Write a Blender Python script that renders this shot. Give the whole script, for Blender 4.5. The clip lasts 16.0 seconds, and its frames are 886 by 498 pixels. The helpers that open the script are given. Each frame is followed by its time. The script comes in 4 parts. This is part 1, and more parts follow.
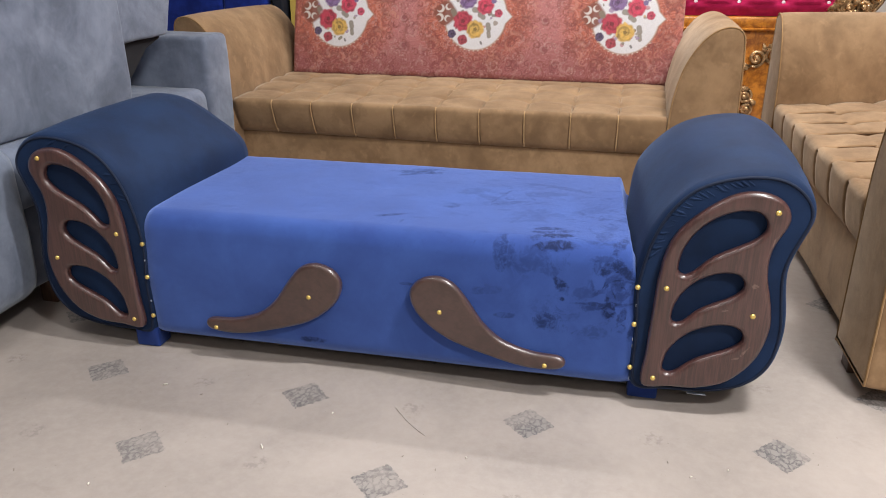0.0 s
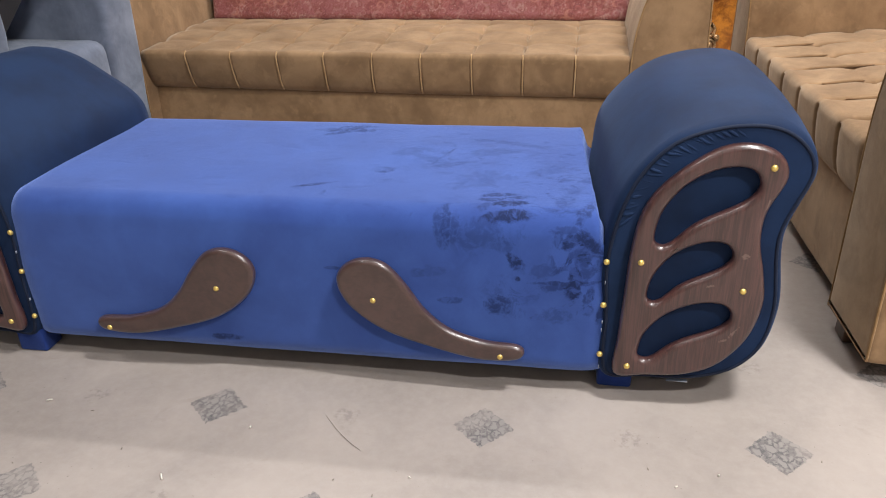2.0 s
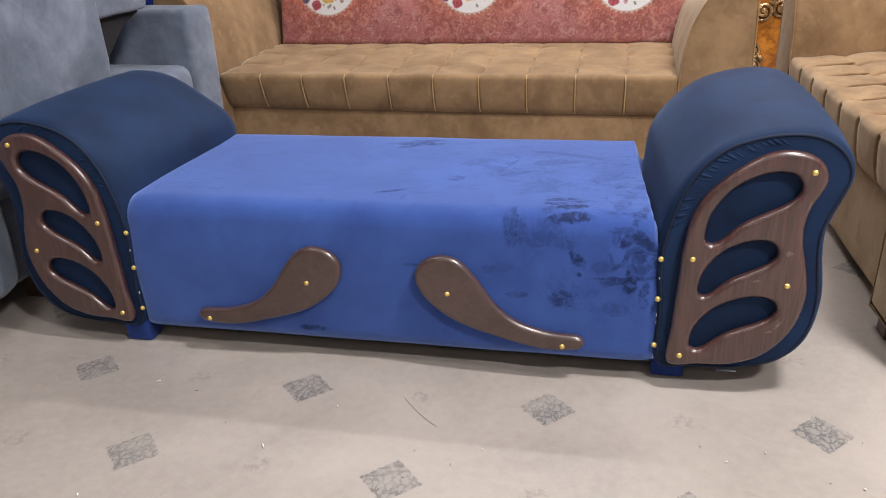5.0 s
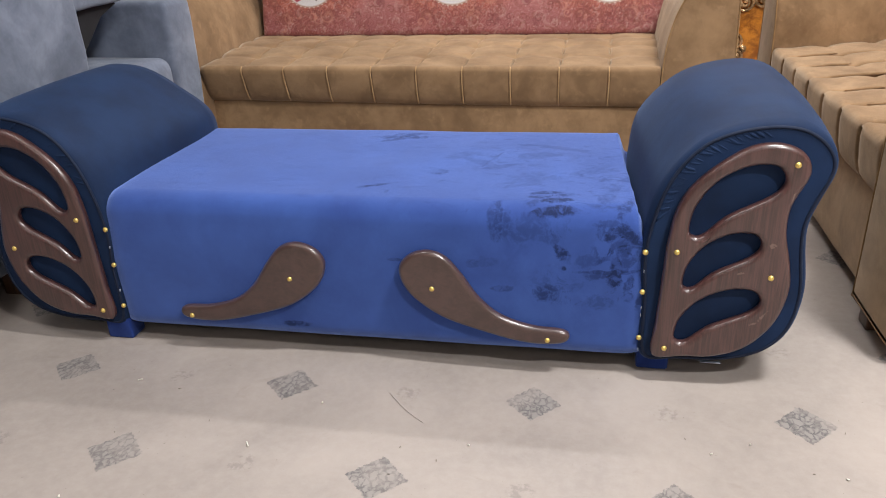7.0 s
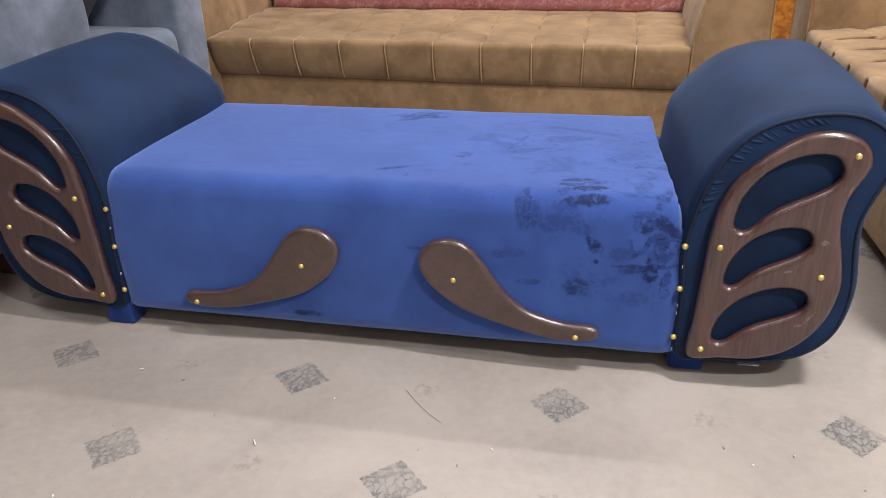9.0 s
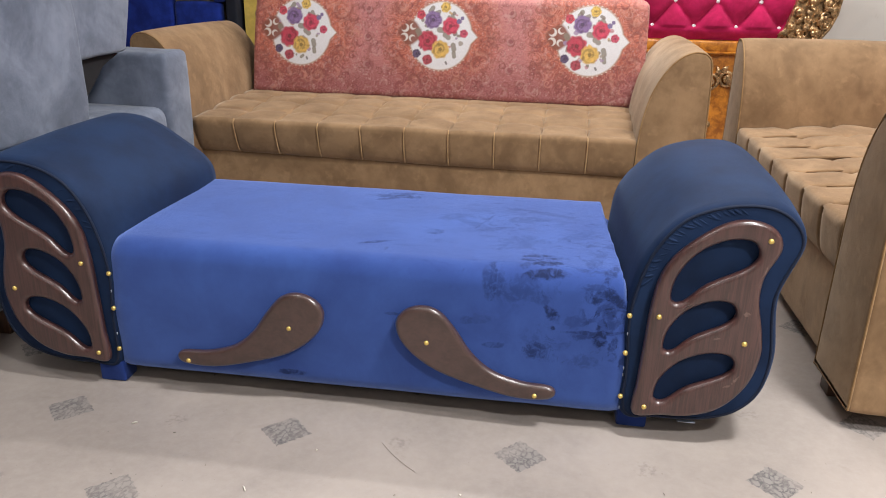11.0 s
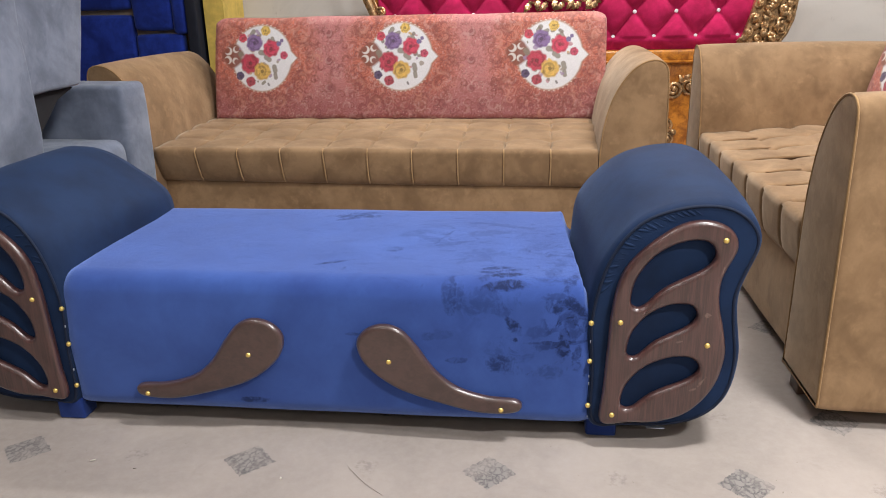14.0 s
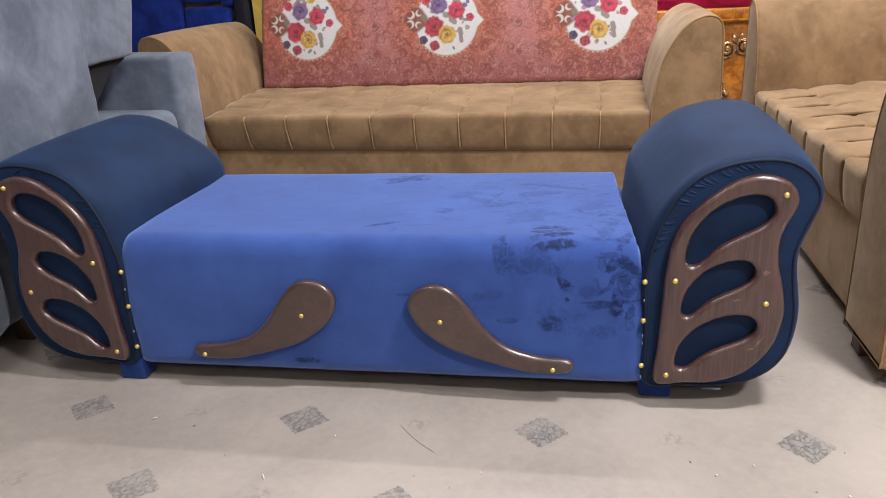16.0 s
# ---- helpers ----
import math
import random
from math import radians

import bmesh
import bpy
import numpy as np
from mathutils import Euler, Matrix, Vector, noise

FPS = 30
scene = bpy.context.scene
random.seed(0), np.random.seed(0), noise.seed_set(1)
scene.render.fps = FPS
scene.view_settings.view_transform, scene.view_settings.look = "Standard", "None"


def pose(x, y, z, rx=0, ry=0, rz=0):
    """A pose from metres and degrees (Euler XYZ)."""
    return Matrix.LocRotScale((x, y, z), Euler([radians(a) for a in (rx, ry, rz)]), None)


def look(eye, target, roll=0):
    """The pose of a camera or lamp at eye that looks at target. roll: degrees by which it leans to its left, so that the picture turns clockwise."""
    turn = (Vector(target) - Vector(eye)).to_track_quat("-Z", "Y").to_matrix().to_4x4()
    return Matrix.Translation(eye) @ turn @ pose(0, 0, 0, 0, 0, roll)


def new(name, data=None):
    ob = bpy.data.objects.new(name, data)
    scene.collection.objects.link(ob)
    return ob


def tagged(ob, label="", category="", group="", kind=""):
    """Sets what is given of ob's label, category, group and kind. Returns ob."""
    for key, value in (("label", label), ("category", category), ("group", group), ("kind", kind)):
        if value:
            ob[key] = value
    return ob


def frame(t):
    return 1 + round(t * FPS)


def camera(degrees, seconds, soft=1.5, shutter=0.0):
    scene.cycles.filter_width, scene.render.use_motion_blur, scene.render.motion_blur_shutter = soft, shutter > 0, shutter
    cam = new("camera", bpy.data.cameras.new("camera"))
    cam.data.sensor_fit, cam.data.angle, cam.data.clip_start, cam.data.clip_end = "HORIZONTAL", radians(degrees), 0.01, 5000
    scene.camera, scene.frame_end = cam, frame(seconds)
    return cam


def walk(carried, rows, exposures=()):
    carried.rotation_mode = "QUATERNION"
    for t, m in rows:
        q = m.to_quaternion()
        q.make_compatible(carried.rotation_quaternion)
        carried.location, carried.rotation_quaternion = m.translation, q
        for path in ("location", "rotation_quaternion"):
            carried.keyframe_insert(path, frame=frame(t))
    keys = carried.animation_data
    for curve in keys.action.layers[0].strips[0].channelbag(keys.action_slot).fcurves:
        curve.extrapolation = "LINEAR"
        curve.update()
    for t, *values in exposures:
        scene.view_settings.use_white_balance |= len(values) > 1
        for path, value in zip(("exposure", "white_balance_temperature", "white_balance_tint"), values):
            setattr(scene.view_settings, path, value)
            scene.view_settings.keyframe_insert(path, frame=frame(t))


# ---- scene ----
cam = camera(60.9, 16.0, 1.0)
PATH = [
    (0, (0.557, -1.661, 1.041), (0.145, 0.155, 0.311), -0.1),
    (0.5, (0.529, -1.471, 0.983), (0.185, 0.317, 0.154), 0.4),
    (1, (0.543, -1.259, 0.9), (0.257, 0.529, 0.05), 0.2),
    (1.5, (0.567, -1.179, 0.866), (0.296, 0.606, 0.007), -0.4),
    (2, (0.552, -1.349, 0.975), (0.248, 0.433, 0.12), -1.4),
    (2.5, (0.526, -1.539, 1.032), (0.138, 0.238, 0.2), -3.0),
    (3, (0.554, -1.592, 1.03), (0.137, 0.191, 0.226), -4.4),
    (3.5, (0.567, -1.554, 1.022), (0.161, 0.234, 0.223), -4.6),
    (4, (0.539, -1.541, 1.012), (0.129, 0.247, 0.215), -3.3),
    (4.2, (0.528, -1.538, 1.002), (0.111, 0.248, 0.206), -2.8),
    (6.3, (0.514, -1.539, 1.016), (0.13, 0.249, 0.205), -1.6),
    (6.5, (0.517, -1.539, 1.022), (0.145, 0.25, 0.207), -1.7),
    (7, (0.517, -1.525, 1.006), (0.147, 0.261, 0.184), -2.4),
    (7.5, (0.529, -1.466, 1.003), (0.154, 0.31, 0.164), -2.8),
    (8, (0.524, -1.401, 0.966), (0.134, 0.364, 0.11), -3.1),
    (8.2, (0.51, -1.374, 0.955), (0.116, 0.382, 0.082), -2.5),
    (10.3, (0.416, -1.6, 1.053), (0.086, 0.209, 0.267), 0.6),
    (10.5, (0.422, -1.618, 1.058), (0.11, 0.209, 0.308), 1.1),
    (11, (0.444, -1.624, 1.053), (0.174, 0.233, 0.361), 1.2),
    (11.5, (0.446, -1.626, 1.051), (0.181, 0.237, 0.374), 0.8),
    (12, (0.45, -1.623, 1.04), (0.159, 0.235, 0.36), 0.5),
    (12.5, (0.458, -1.619, 1.033), (0.144, 0.236, 0.353), 0.1),
    (13, (0.477, -1.619, 1.029), (0.151, 0.236, 0.355), -0.3),
    (13.5, (0.491, -1.603, 1.032), (0.192, 0.263, 0.377), -0.6),
    (14, (0.505, -1.602, 1.031), (0.274, 0.28, 0.395), -1.3),
    (14.5, (0.511, -1.601, 1.026), (0.283, 0.276, 0.373), -2.5),
    (15, (0.499, -1.592, 1.028), (0.265, 0.283, 0.373), -2.4),
    (15.5, (0.513, -1.594, 1.011), (0.248, 0.275, 0.349), -2.7),
    (16, (0.493, -1.606, 1.001), (0.144, 0.235, 0.301), -3.1),
]
walk(cam, [(t, look(eye, target, roll)) for t, eye, target, roll in PATH])

# ---- light and exposure ----
world = bpy.data.worlds.new("world")
scene.world = world
world.use_nodes = True
world.node_tree.nodes["Background"].inputs[0].default_value = (0.75, 0.85, 1.0, 1)
world.node_tree.nodes["Background"].inputs[1].default_value = 0.01
scene.view_settings.exposure = 0.0

CEILING = 3.3
# out of view: first and fourth fit shadow edges, the others are added fill
# ceiling tube lights: x, y, length, watts, degrees of turn
TUBES = [
    (2.2, -2.1, 0.45, 98, 0),
    (1.6, -0.55, 0.5, 94, 0),
    (-1.0, -0.9, 1.2, 20, 0),
    (0.5, 2.2, 1.2, 60, 0),
    (1.7, 2.65, 1.2, 38, 0),
    (-1.0, -4.2, 1.2, 20, 0),
    (2.4, -4.7, 1.2, 24, 0),
]


# ---- small helpers of this scene ----
def srgb(r, g, b):
    return tuple(((c / 255) / 12.92 if c <= 10 else ((c / 255 + 0.055) / 1.055) ** 2.4) for c in (r, g, b))


class Nodes:
    """A short way to write a material's node tree."""

    def __init__(self, name):
        self.mat = bpy.data.materials.new(name)
        self.mat.use_nodes = True
        self.tree = self.mat.node_tree
        self.bsdf = self.tree.nodes["Principled BSDF"]

    def put(self, socket, value):
        if isinstance(value, bpy.types.NodeSocket):
            self.tree.links.new(value, socket)
        elif isinstance(value, tuple) and len(value) == 3 and socket.type == "RGBA":
            socket.default_value = (*value, 1)
        else:
            socket.default_value = value

    def node(self, kind, out=0, **ins):
        props = ins.pop("props", {})
        n = self.tree.nodes.new("ShaderNode" + kind)
        if "operation" in props:
            n.operation = props["operation"]
        if "feature" in props:
            n.feature = props["feature"]
        if "wave_type" in props:
            n.wave_type = props["wave_type"]
        if "bands_direction" in props:
            n.bands_direction = props["bands_direction"]
        if "layer_name" in props:
            n.layer_name = props["layer_name"]
        for key, value in ins.items():
            key = int(key[1:]) if key[0] == "i" and key[1:].isdigit() else key.replace("_", " ")
            self.put(n.inputs[key], value)
        return n.outputs[out]

    def math(self, operation, a, b=0.0, c=0.0):
        n = self.tree.nodes.new("ShaderNodeMath")
        n.operation = operation
        for s, v in zip(n.inputs, (a, b, c)):
            self.put(s, v)
        return n.outputs[0]

    def coords(self, out="Object"):
        return self.tree.nodes.new("ShaderNodeTexCoord").outputs[out]

    def mapped(self, vector, scale=(1, 1, 1), location=(0, 0, 0), rotation=(0, 0, 0)):
        n = self.tree.nodes.new("ShaderNodeMapping")
        self.put(n.inputs["Vector"], vector)
        n.inputs["Scale"].default_value, n.inputs["Location"].default_value = scale, location
        n.inputs["Rotation"].default_value = rotation
        return n.outputs[0]

    def noise(self, vector, scale, detail=4.0, rough=0.55, distort=0.0):
        return self.node("TexNoise", Vector=vector, Scale=scale, Detail=detail, Roughness=rough, Distortion=distort)

    def ramp(self, value, low, high, a=0.0, b=1.0):
        n = self.tree.nodes.new("ShaderNodeMapRange")
        n.interpolation_type = "SMOOTHSTEP"
        for s, v in zip(n.inputs, (value, low, high, a, b)):
            self.put(s, v)
        return n.outputs[0]

    def mix(self, factor, a, b, blend="MIX"):
        n = self.tree.nodes.new("ShaderNodeMix")
        n.data_type, n.blend_type = "RGBA", blend
        self.put(n.inputs["Factor"], factor)
        self.put(n.inputs[6], a)
        self.put(n.inputs[7], b)
        return n.outputs[2]

    def bump(self, height, strength=0.3, distance=0.002):
        n = self.tree.nodes.new("ShaderNodeBump")
        n.inputs["Strength"].default_value, n.inputs["Distance"].default_value = strength, distance
        self.put(n.inputs["Height"], height)
        self.put(self.bsdf.inputs["Normal"], n.outputs[0])

    def set(self, **ins):
        for key, value in ins.items():
            self.put(self.bsdf.inputs[key.replace("_", " ")], value)
        return self


# ---- materials ----
def velvet(name, dark, light, sheen=0.6, tint=(1, 1, 1), blotch=6.0, low=0.35, high=0.68, rough=0.8, dark_marks=(), worn=1.0):
    """Pile fabric: large nap patches, fine pile, and rubbed marks and fold shade at the given places (x, y, z, size x,
    size y, size z).
    """
    m = Nodes(name)
    p = m.coords()
    big = m.noise(p, blotch, 5, 0.6, 0.6)
    streak = m.noise(m.mapped(p, (1.6, 1.9, 1.5)), 6.5, 6, 0.66, 0.5)
    nap = m.ramp(m.math("ADD", m.math("MULTIPLY", big, 0.7), m.math("MULTIPLY", streak, 0.3)), low, high)
    colour = m.mix(nap, dark, light)
    patch = m.ramp(m.noise(m.mapped(p, (1, 1, 0.8), (4, 2, 1)), blotch * 3.4, 5, 0.62, 0.35), 0.44, 0.64)
    colour = m.mix(m.math("MULTIPLY", patch, 0.32 * worn), colour, tuple(c * 0.78 for c in dark))
    rubbed = m.ramp(m.noise(m.mapped(p, (1, 1, 1), (7, 3, 5)), blotch * 5.5, 4, 0.6, 0.3), 0.56, 0.72)
    colour = m.mix(m.math("MULTIPLY", rubbed, 0.22 * worn), colour, tuple(min(1, c * 1.25) for c in light))
    if dark_marks:
        rag = m.noise(m.mapped(p, (1, 1, 1), (0, 0, 0), (0.3, 0.2, 0.5)), 48, 6, 0.72, 0.6)
        wob = m.noise(p, 30, 6, 0.72, 0.8)
        total = None
        for where, angle, a, b, strength in dark_marks:
            # a long and a short half axis, turned in the front or the top face
            n = m.tree.nodes.new("ShaderNodeMapping")
            n.vector_type = "TEXTURE"
            m.put(n.inputs["Vector"], p)
            front = where[1] <= 0.0
            n.inputs["Location"].default_value = where
            n.inputs["Rotation"].default_value = (0, -math.radians(angle), 0) if front else (0, 0, math.radians(angle))
            n.inputs["Scale"].default_value = (a * 1.1, 0.05, b * 1.25) if front else (a * 1.1, b * 1.25, 0.03)
            d = m.node("VectorMath", 1, i0=n.outputs[0], props={"operation": "LENGTH"})
            d = m.math("ADD", d, m.math("MULTIPLY", m.math("SUBTRACT", wob, 0.5), 2.6))
            one = m.ramp(d, 1.3, 0.75, 0.0, min(1.0, strength))
            total = one if total is None else m.math("MAXIMUM", total, one)
        total = m.math("MULTIPLY", total, m.ramp(rag, 0.4, 0.56, 0.35, 1.0))
        # broken patches where the pile was gripped and brushed
        broken = m.ramp(m.noise(m.mapped(p, (1, 1.3, 0.8), (3, 1, 2), (0.4, 0.5, 0.3)), 24, 7, 0.74, 0.9), 0.52, 0.62)
        for where, size, strength in GRIPPED:
            n = m.tree.nodes.new("ShaderNodeMapping")
            n.vector_type = "TEXTURE"
            m.put(n.inputs["Vector"], p)
            n.inputs["Location"].default_value = where
            n.inputs["Scale"].default_value = size
            d = m.node("VectorMath", 1, i0=n.outputs[0], props={"operation": "LENGTH"})
            total = m.math("MAXIMUM", total, m.math("MULTIPLY", broken, m.ramp(d, 1.0, 0.3, 0.0, strength)))
        # brushed strokes of the pile, mostly over the top
        stroke = m.ramp(m.noise(m.mapped(p, (5, 11, 3), (0, 0, 0), (0, 0, 0.5)), 3.2, 5, 0.7, 0.6), 0.54, 0.72)
        stroke = m.math("MULTIPLY", stroke, m.ramp(m.node("SeparateXYZ", 0, i0=p), 0.0, 0.35, 0.35, 1.0))
        stroke = m.math("MULTIPLY", stroke, m.ramp(m.node("SeparateXYZ", 2, i0=p), 0.34, 0.4, 0.12, 0.62))
        colour = m.mix(stroke, colour, tuple(c * 0.6 for c in dark))
        colour = m.mix(total, colour, tuple(c * 0.34 for c in dark))
        soft = m.math("MULTIPLY", total, 0.85)
        soft = m.math("MAXIMUM", soft, m.math("MULTIPLY", stroke, 0.7))
        m.set(Sheen_Weight=m.math("MULTIPLY", m.math("SUBTRACT", 1.0, soft), sheen))
    else:
        m.set(Sheen_Weight=m.math("MULTIPLY", m.ramp(nap, 0, 1, 0.6, 1.0), sheen))
    fine = m.noise(p, 900, 2, 0.7)
    m.bump(m.math("ADD", m.math("MULTIPLY", fine, 0.5), m.math("MULTIPLY", m.noise(p, 60, 3), 0.8)), 0.35, 0.0015)
    m.set(Base_Color=colour, Roughness=rough, Sheen_Roughness=0.48, Sheen_Tint=(*tint, 1), Specular_IOR_Level=0.2)
    return m.mat


def cloth(name, dark, light, rough=0.75, spec=0.3):
    """Plain woven cover cloth."""
    m = Nodes(name)
    p = m.coords()
    colour = m.mix(m.ramp(m.noise(p, 7, 5, 0.6), 0.3, 0.7), dark, light)
    weave = m.noise(m.mapped(p, (1, 0.5, 1)), 700, 2, 0.6)
    scuff = m.ramp(m.noise(m.mapped(p, (1, 3, 1), (2, 0, 1)), 9, 5, 0.7, 0.6), 0.62, 0.78)
    colour = m.mix(m.math("MULTIPLY", scuff, 0.22), colour, tuple(c * 1.7 for c in light))
    m.bump(m.math("ADD", m.math("MULTIPLY", weave, 0.25), m.noise(m.mapped(p, (1.4, 0.6, 1)), 14, 4, 0.55, 0.4)), 0.3, 0.004)
    m.set(Base_Color=colour, Roughness=rough, Specular_IOR_Level=spec, Sheen_Weight=0.15, Sheen_Roughness=0.35, Sheen_Tint=(0.4, 0.6, 1.0, 1))
    return m.mat


def laminate(name, dark, light, along=(60, 60, 2.5), rough=0.34, coat=0.3, chips=()):
    """Dark wood-grain film over routed board."""
    m = Nodes(name)
    p = m.coords()
    warp = m.noise(m.mapped(p, (6, 6, 1.2)), 3.0, 4, 0.6, 0.8)
    grain = m.noise(m.mapped(p, along), 3.5, 6, 0.7, 0.5)
    value = m.math("ADD", m.math("MULTIPLY", grain, 0.75), m.math("MULTIPLY", warp, 0.25))
    colour = m.mix(m.ramp(value, 0.38, 0.62), dark, light)
    flake = m.noise(p, 260, 3, 0.6)
    for x, z, a, b, angle in chips:
        # worn flakes of the film
        n = m.tree.nodes.new("ShaderNodeMapping")
        n.vector_type = "TEXTURE"
        m.put(n.inputs["Vector"], p)
        n.inputs["Location"].default_value = (x, -0.02, z)
        n.inputs["Rotation"].default_value = (0, -math.radians(angle), 0)
        n.inputs["Scale"].default_value = (a, 0.03, b)
        d = m.math("ADD", m.node("VectorMath", 1, i0=n.outputs[0], props={"operation": "LENGTH"}), m.math("MULTIPLY", m.math("SUBTRACT", flake, 0.5), 2.4))
        colour = m.mix(m.ramp(d, 0.9, 0.6, 0.0, 0.2), colour, srgb(196, 168, 154))
    m.bump(grain, 0.12, 0.001)
    m.set(Base_Color=colour, Roughness=m.ramp(m.noise(p, 30, 3), 0.3, 0.7, rough - 0.06, rough + 0.1), Coat_Weight=coat, Coat_Roughness=0.28, Coat_IOR=1.6, Specular_IOR_Level=0.4)
    return m.mat


def metal(name, colour, rough=0.28, dirt=0.5, scale=60, amount=1.0):
    m = Nodes(name)
    p = m.coords()
    n = m.ramp(m.noise(p, scale, 4, 0.6), 0.35, 0.65)
    m.set(Base_Color=m.mix(n, tuple(c * dirt for c in colour), colour), Metallic=amount, Roughness=m.ramp(n, 0, 1, rough + 0.2, rough))
    return m.mat


def plain(name, colour, rough=0.6, vary=0.12, scale=20, spec=0.4):
    m = Nodes(name)
    p = m.coords()
    n = m.ramp(m.noise(p, scale, 5, 0.6), 0.3, 0.7)
    m.bump(m.noise(p, scale * 8, 3), 0.15, 0.001)
    m.set(Base_Color=m.mix(n, tuple(c * (1 - vary) for c in colour), tuple(min(1, c * (1 + vary)) for c in colour)), Roughness=rough, Specular_IOR_Level=spec)
    return m.mat


def plaster(name, colour):
    m = Nodes(name)
    p = m.coords()
    stain = m.ramp(m.noise(p, 1.7, 6, 0.65, 0.8), 0.35, 0.7)
    specks = m.ramp(m.noise(m.mapped(p, (1, 1, 0.5)), 14, 5, 0.7), 0.62, 0.72)
    colour2 = m.mix(stain, colour, tuple(c * 0.82 for c in colour))
    colour2 = m.mix(m.math("MULTIPLY", specks, 0.35), colour2, srgb(120, 105, 95))
    m.bump(m.noise(p, 60, 5, 0.6), 0.25, 0.003)
    m.set(Base_Color=colour2, Roughness=0.85)
    return m.mat


TILE = 0.5657
MOTIF = (-0.7135, -0.1360)


def floor_sheet(name):
    """Worn printed vinyl: diamonds of broken mosaic on a square lattice set cornerwise, faint rosettes between them, dust and scuffs."""
    m = Nodes(name)
    p = m.coords()
    x, y = m.node("SeparateXYZ", 0, i0=p), m.node("SeparateXYZ", 1, i0=p)
    wob = m.math("MULTIPLY", m.math("SUBTRACT", m.noise(p, 70, 3, 0.6), 0.5), 0.045)
    dx, dy = m.math("SUBTRACT", x, MOTIF[0]), m.math("SUBTRACT", y, MOTIF[1])
    a = m.math("DIVIDE", m.math("ADD", dx, dy), TILE)
    b = m.math("DIVIDE", m.math("SUBTRACT", dx, dy), TILE)
    da = m.math("ABSOLUTE", m.math("SUBTRACT", a, m.math("ROUND", a)))
    db = m.math("ABSOLUTE", m.math("SUBTRACT", b, m.math("ROUND", b)))
    square = m.math("ADD", m.math("MAXIMUM", da, db), wob)
    inside = m.ramp(square, 0.116, 0.108)
    wear = m.ramp(m.noise(p, 9, 4, 0.6), 0.3, 0.62, 0.45, 1.0)
    cells = m.node("TexVoronoi", 0, Vector=m.node("VectorMath", 0, i0=m.mapped(p, (1.25, 0.8, 0.001), (0, 0, 0), (0, 0, math.radians(45))), i1=m.mapped(m.node("TexNoise", 1, Vector=p, Scale=70.0, Detail=4.0), (0.022, 0.022, 0)), props={"operation": "ADD"}), Scale=62.0, Randomness=0.8, props={"feature": "DISTANCE_TO_EDGE"})
    lines = m.ramp(m.math("ADD", cells, m.math("MULTIPLY", m.noise(p, 240, 2), 0.08)), 0.25, 0.06)
    ha = m.math("SUBTRACT", 0.5, da)
    hb = m.math("SUBTRACT", 0.5, db)
    ring = m.math("SQRT", m.math("ADD", m.math("MULTIPLY", ha, ha), m.math("MULTIPLY", hb, hb)))
    rosette = m.math("MULTIPLY", m.ramp(m.math("ADD", ring, wob), 0.085, 0.05), m.ramp(m.noise(p, 55, 4, 0.7), 0.45, 0.62))
    dust = m.ramp(m.noise(p, 2.3, 6, 0.62, 0.7), 0.3, 0.7)
    fine = m.ramp(m.noise(p, 38, 6, 0.72), 0.3, 0.75)
    stain = m.ramp(m.noise(m.mapped(p, (1, 1.6, 1), (3, 1, 0)), 7.5, 5, 0.65, 0.9), 0.6, 0.74)
    specks = m.ramp(m.noise(p, 120, 2, 0.5), 0.73, 0.78)
    base = m.mix(dust, srgb(150, 141, 135), srgb(168, 158, 151))
    base = m.mix(m.math("MULTIPLY", fine, 0.35), base, srgb(178, 169, 163))
    base = m.mix(m.math("MULTIPLY", stain, 0.3), base, srgb(140, 130, 122))
    base = m.mix(m.math("MULTIPLY", specks, 0.5), base, srgb(95, 88, 82))
    base = m.mix(m.math("MULTIPLY", rosette, 0.42), base, srgb(118, 110, 106))
    mosaic = m.mix(m.math("MULTIPLY", lines, m.ramp(m.noise(p, 90, 3), 0.3, 0.6, 0.25, 1.0)), srgb(140, 136, 133), srgb(82, 81, 85))
    base = m.mix(m.math("MULTIPLY", m.math("MULTIPLY", inside, wear), 0.85), base, mosaic)
    m.bump(m.math("ADD", fine, m.noise(p, 400, 2)), 0.12, 0.001)
    m.set(Base_Color=base, Roughness=m.ramp(dust, 0, 1, 0.5, 0.72), Specular_IOR_Level=0.35)
    return m.mat


def printed(name):
    """Woven print: its design is in the colour layer of the mesh, with a fine weave over it."""
    m = Nodes(name)
    p = m.coords()
    col = m.node("VertexColor", 0, props={"layer_name": "print"})
    thread = m.noise(p, 420, 3, 0.7)
    m.bump(m.math("ADD", thread, m.math("MULTIPLY", m.noise(p, 45, 4), 1.5)), 0.4, 0.002)
    m.set(Base_Color=m.mix(m.ramp(thread, 0.35, 0.65, 0.0, 0.1), col, srgb(225, 190, 180)), Roughness=0.7, Sheen_Weight=0.15)
    return m.mat


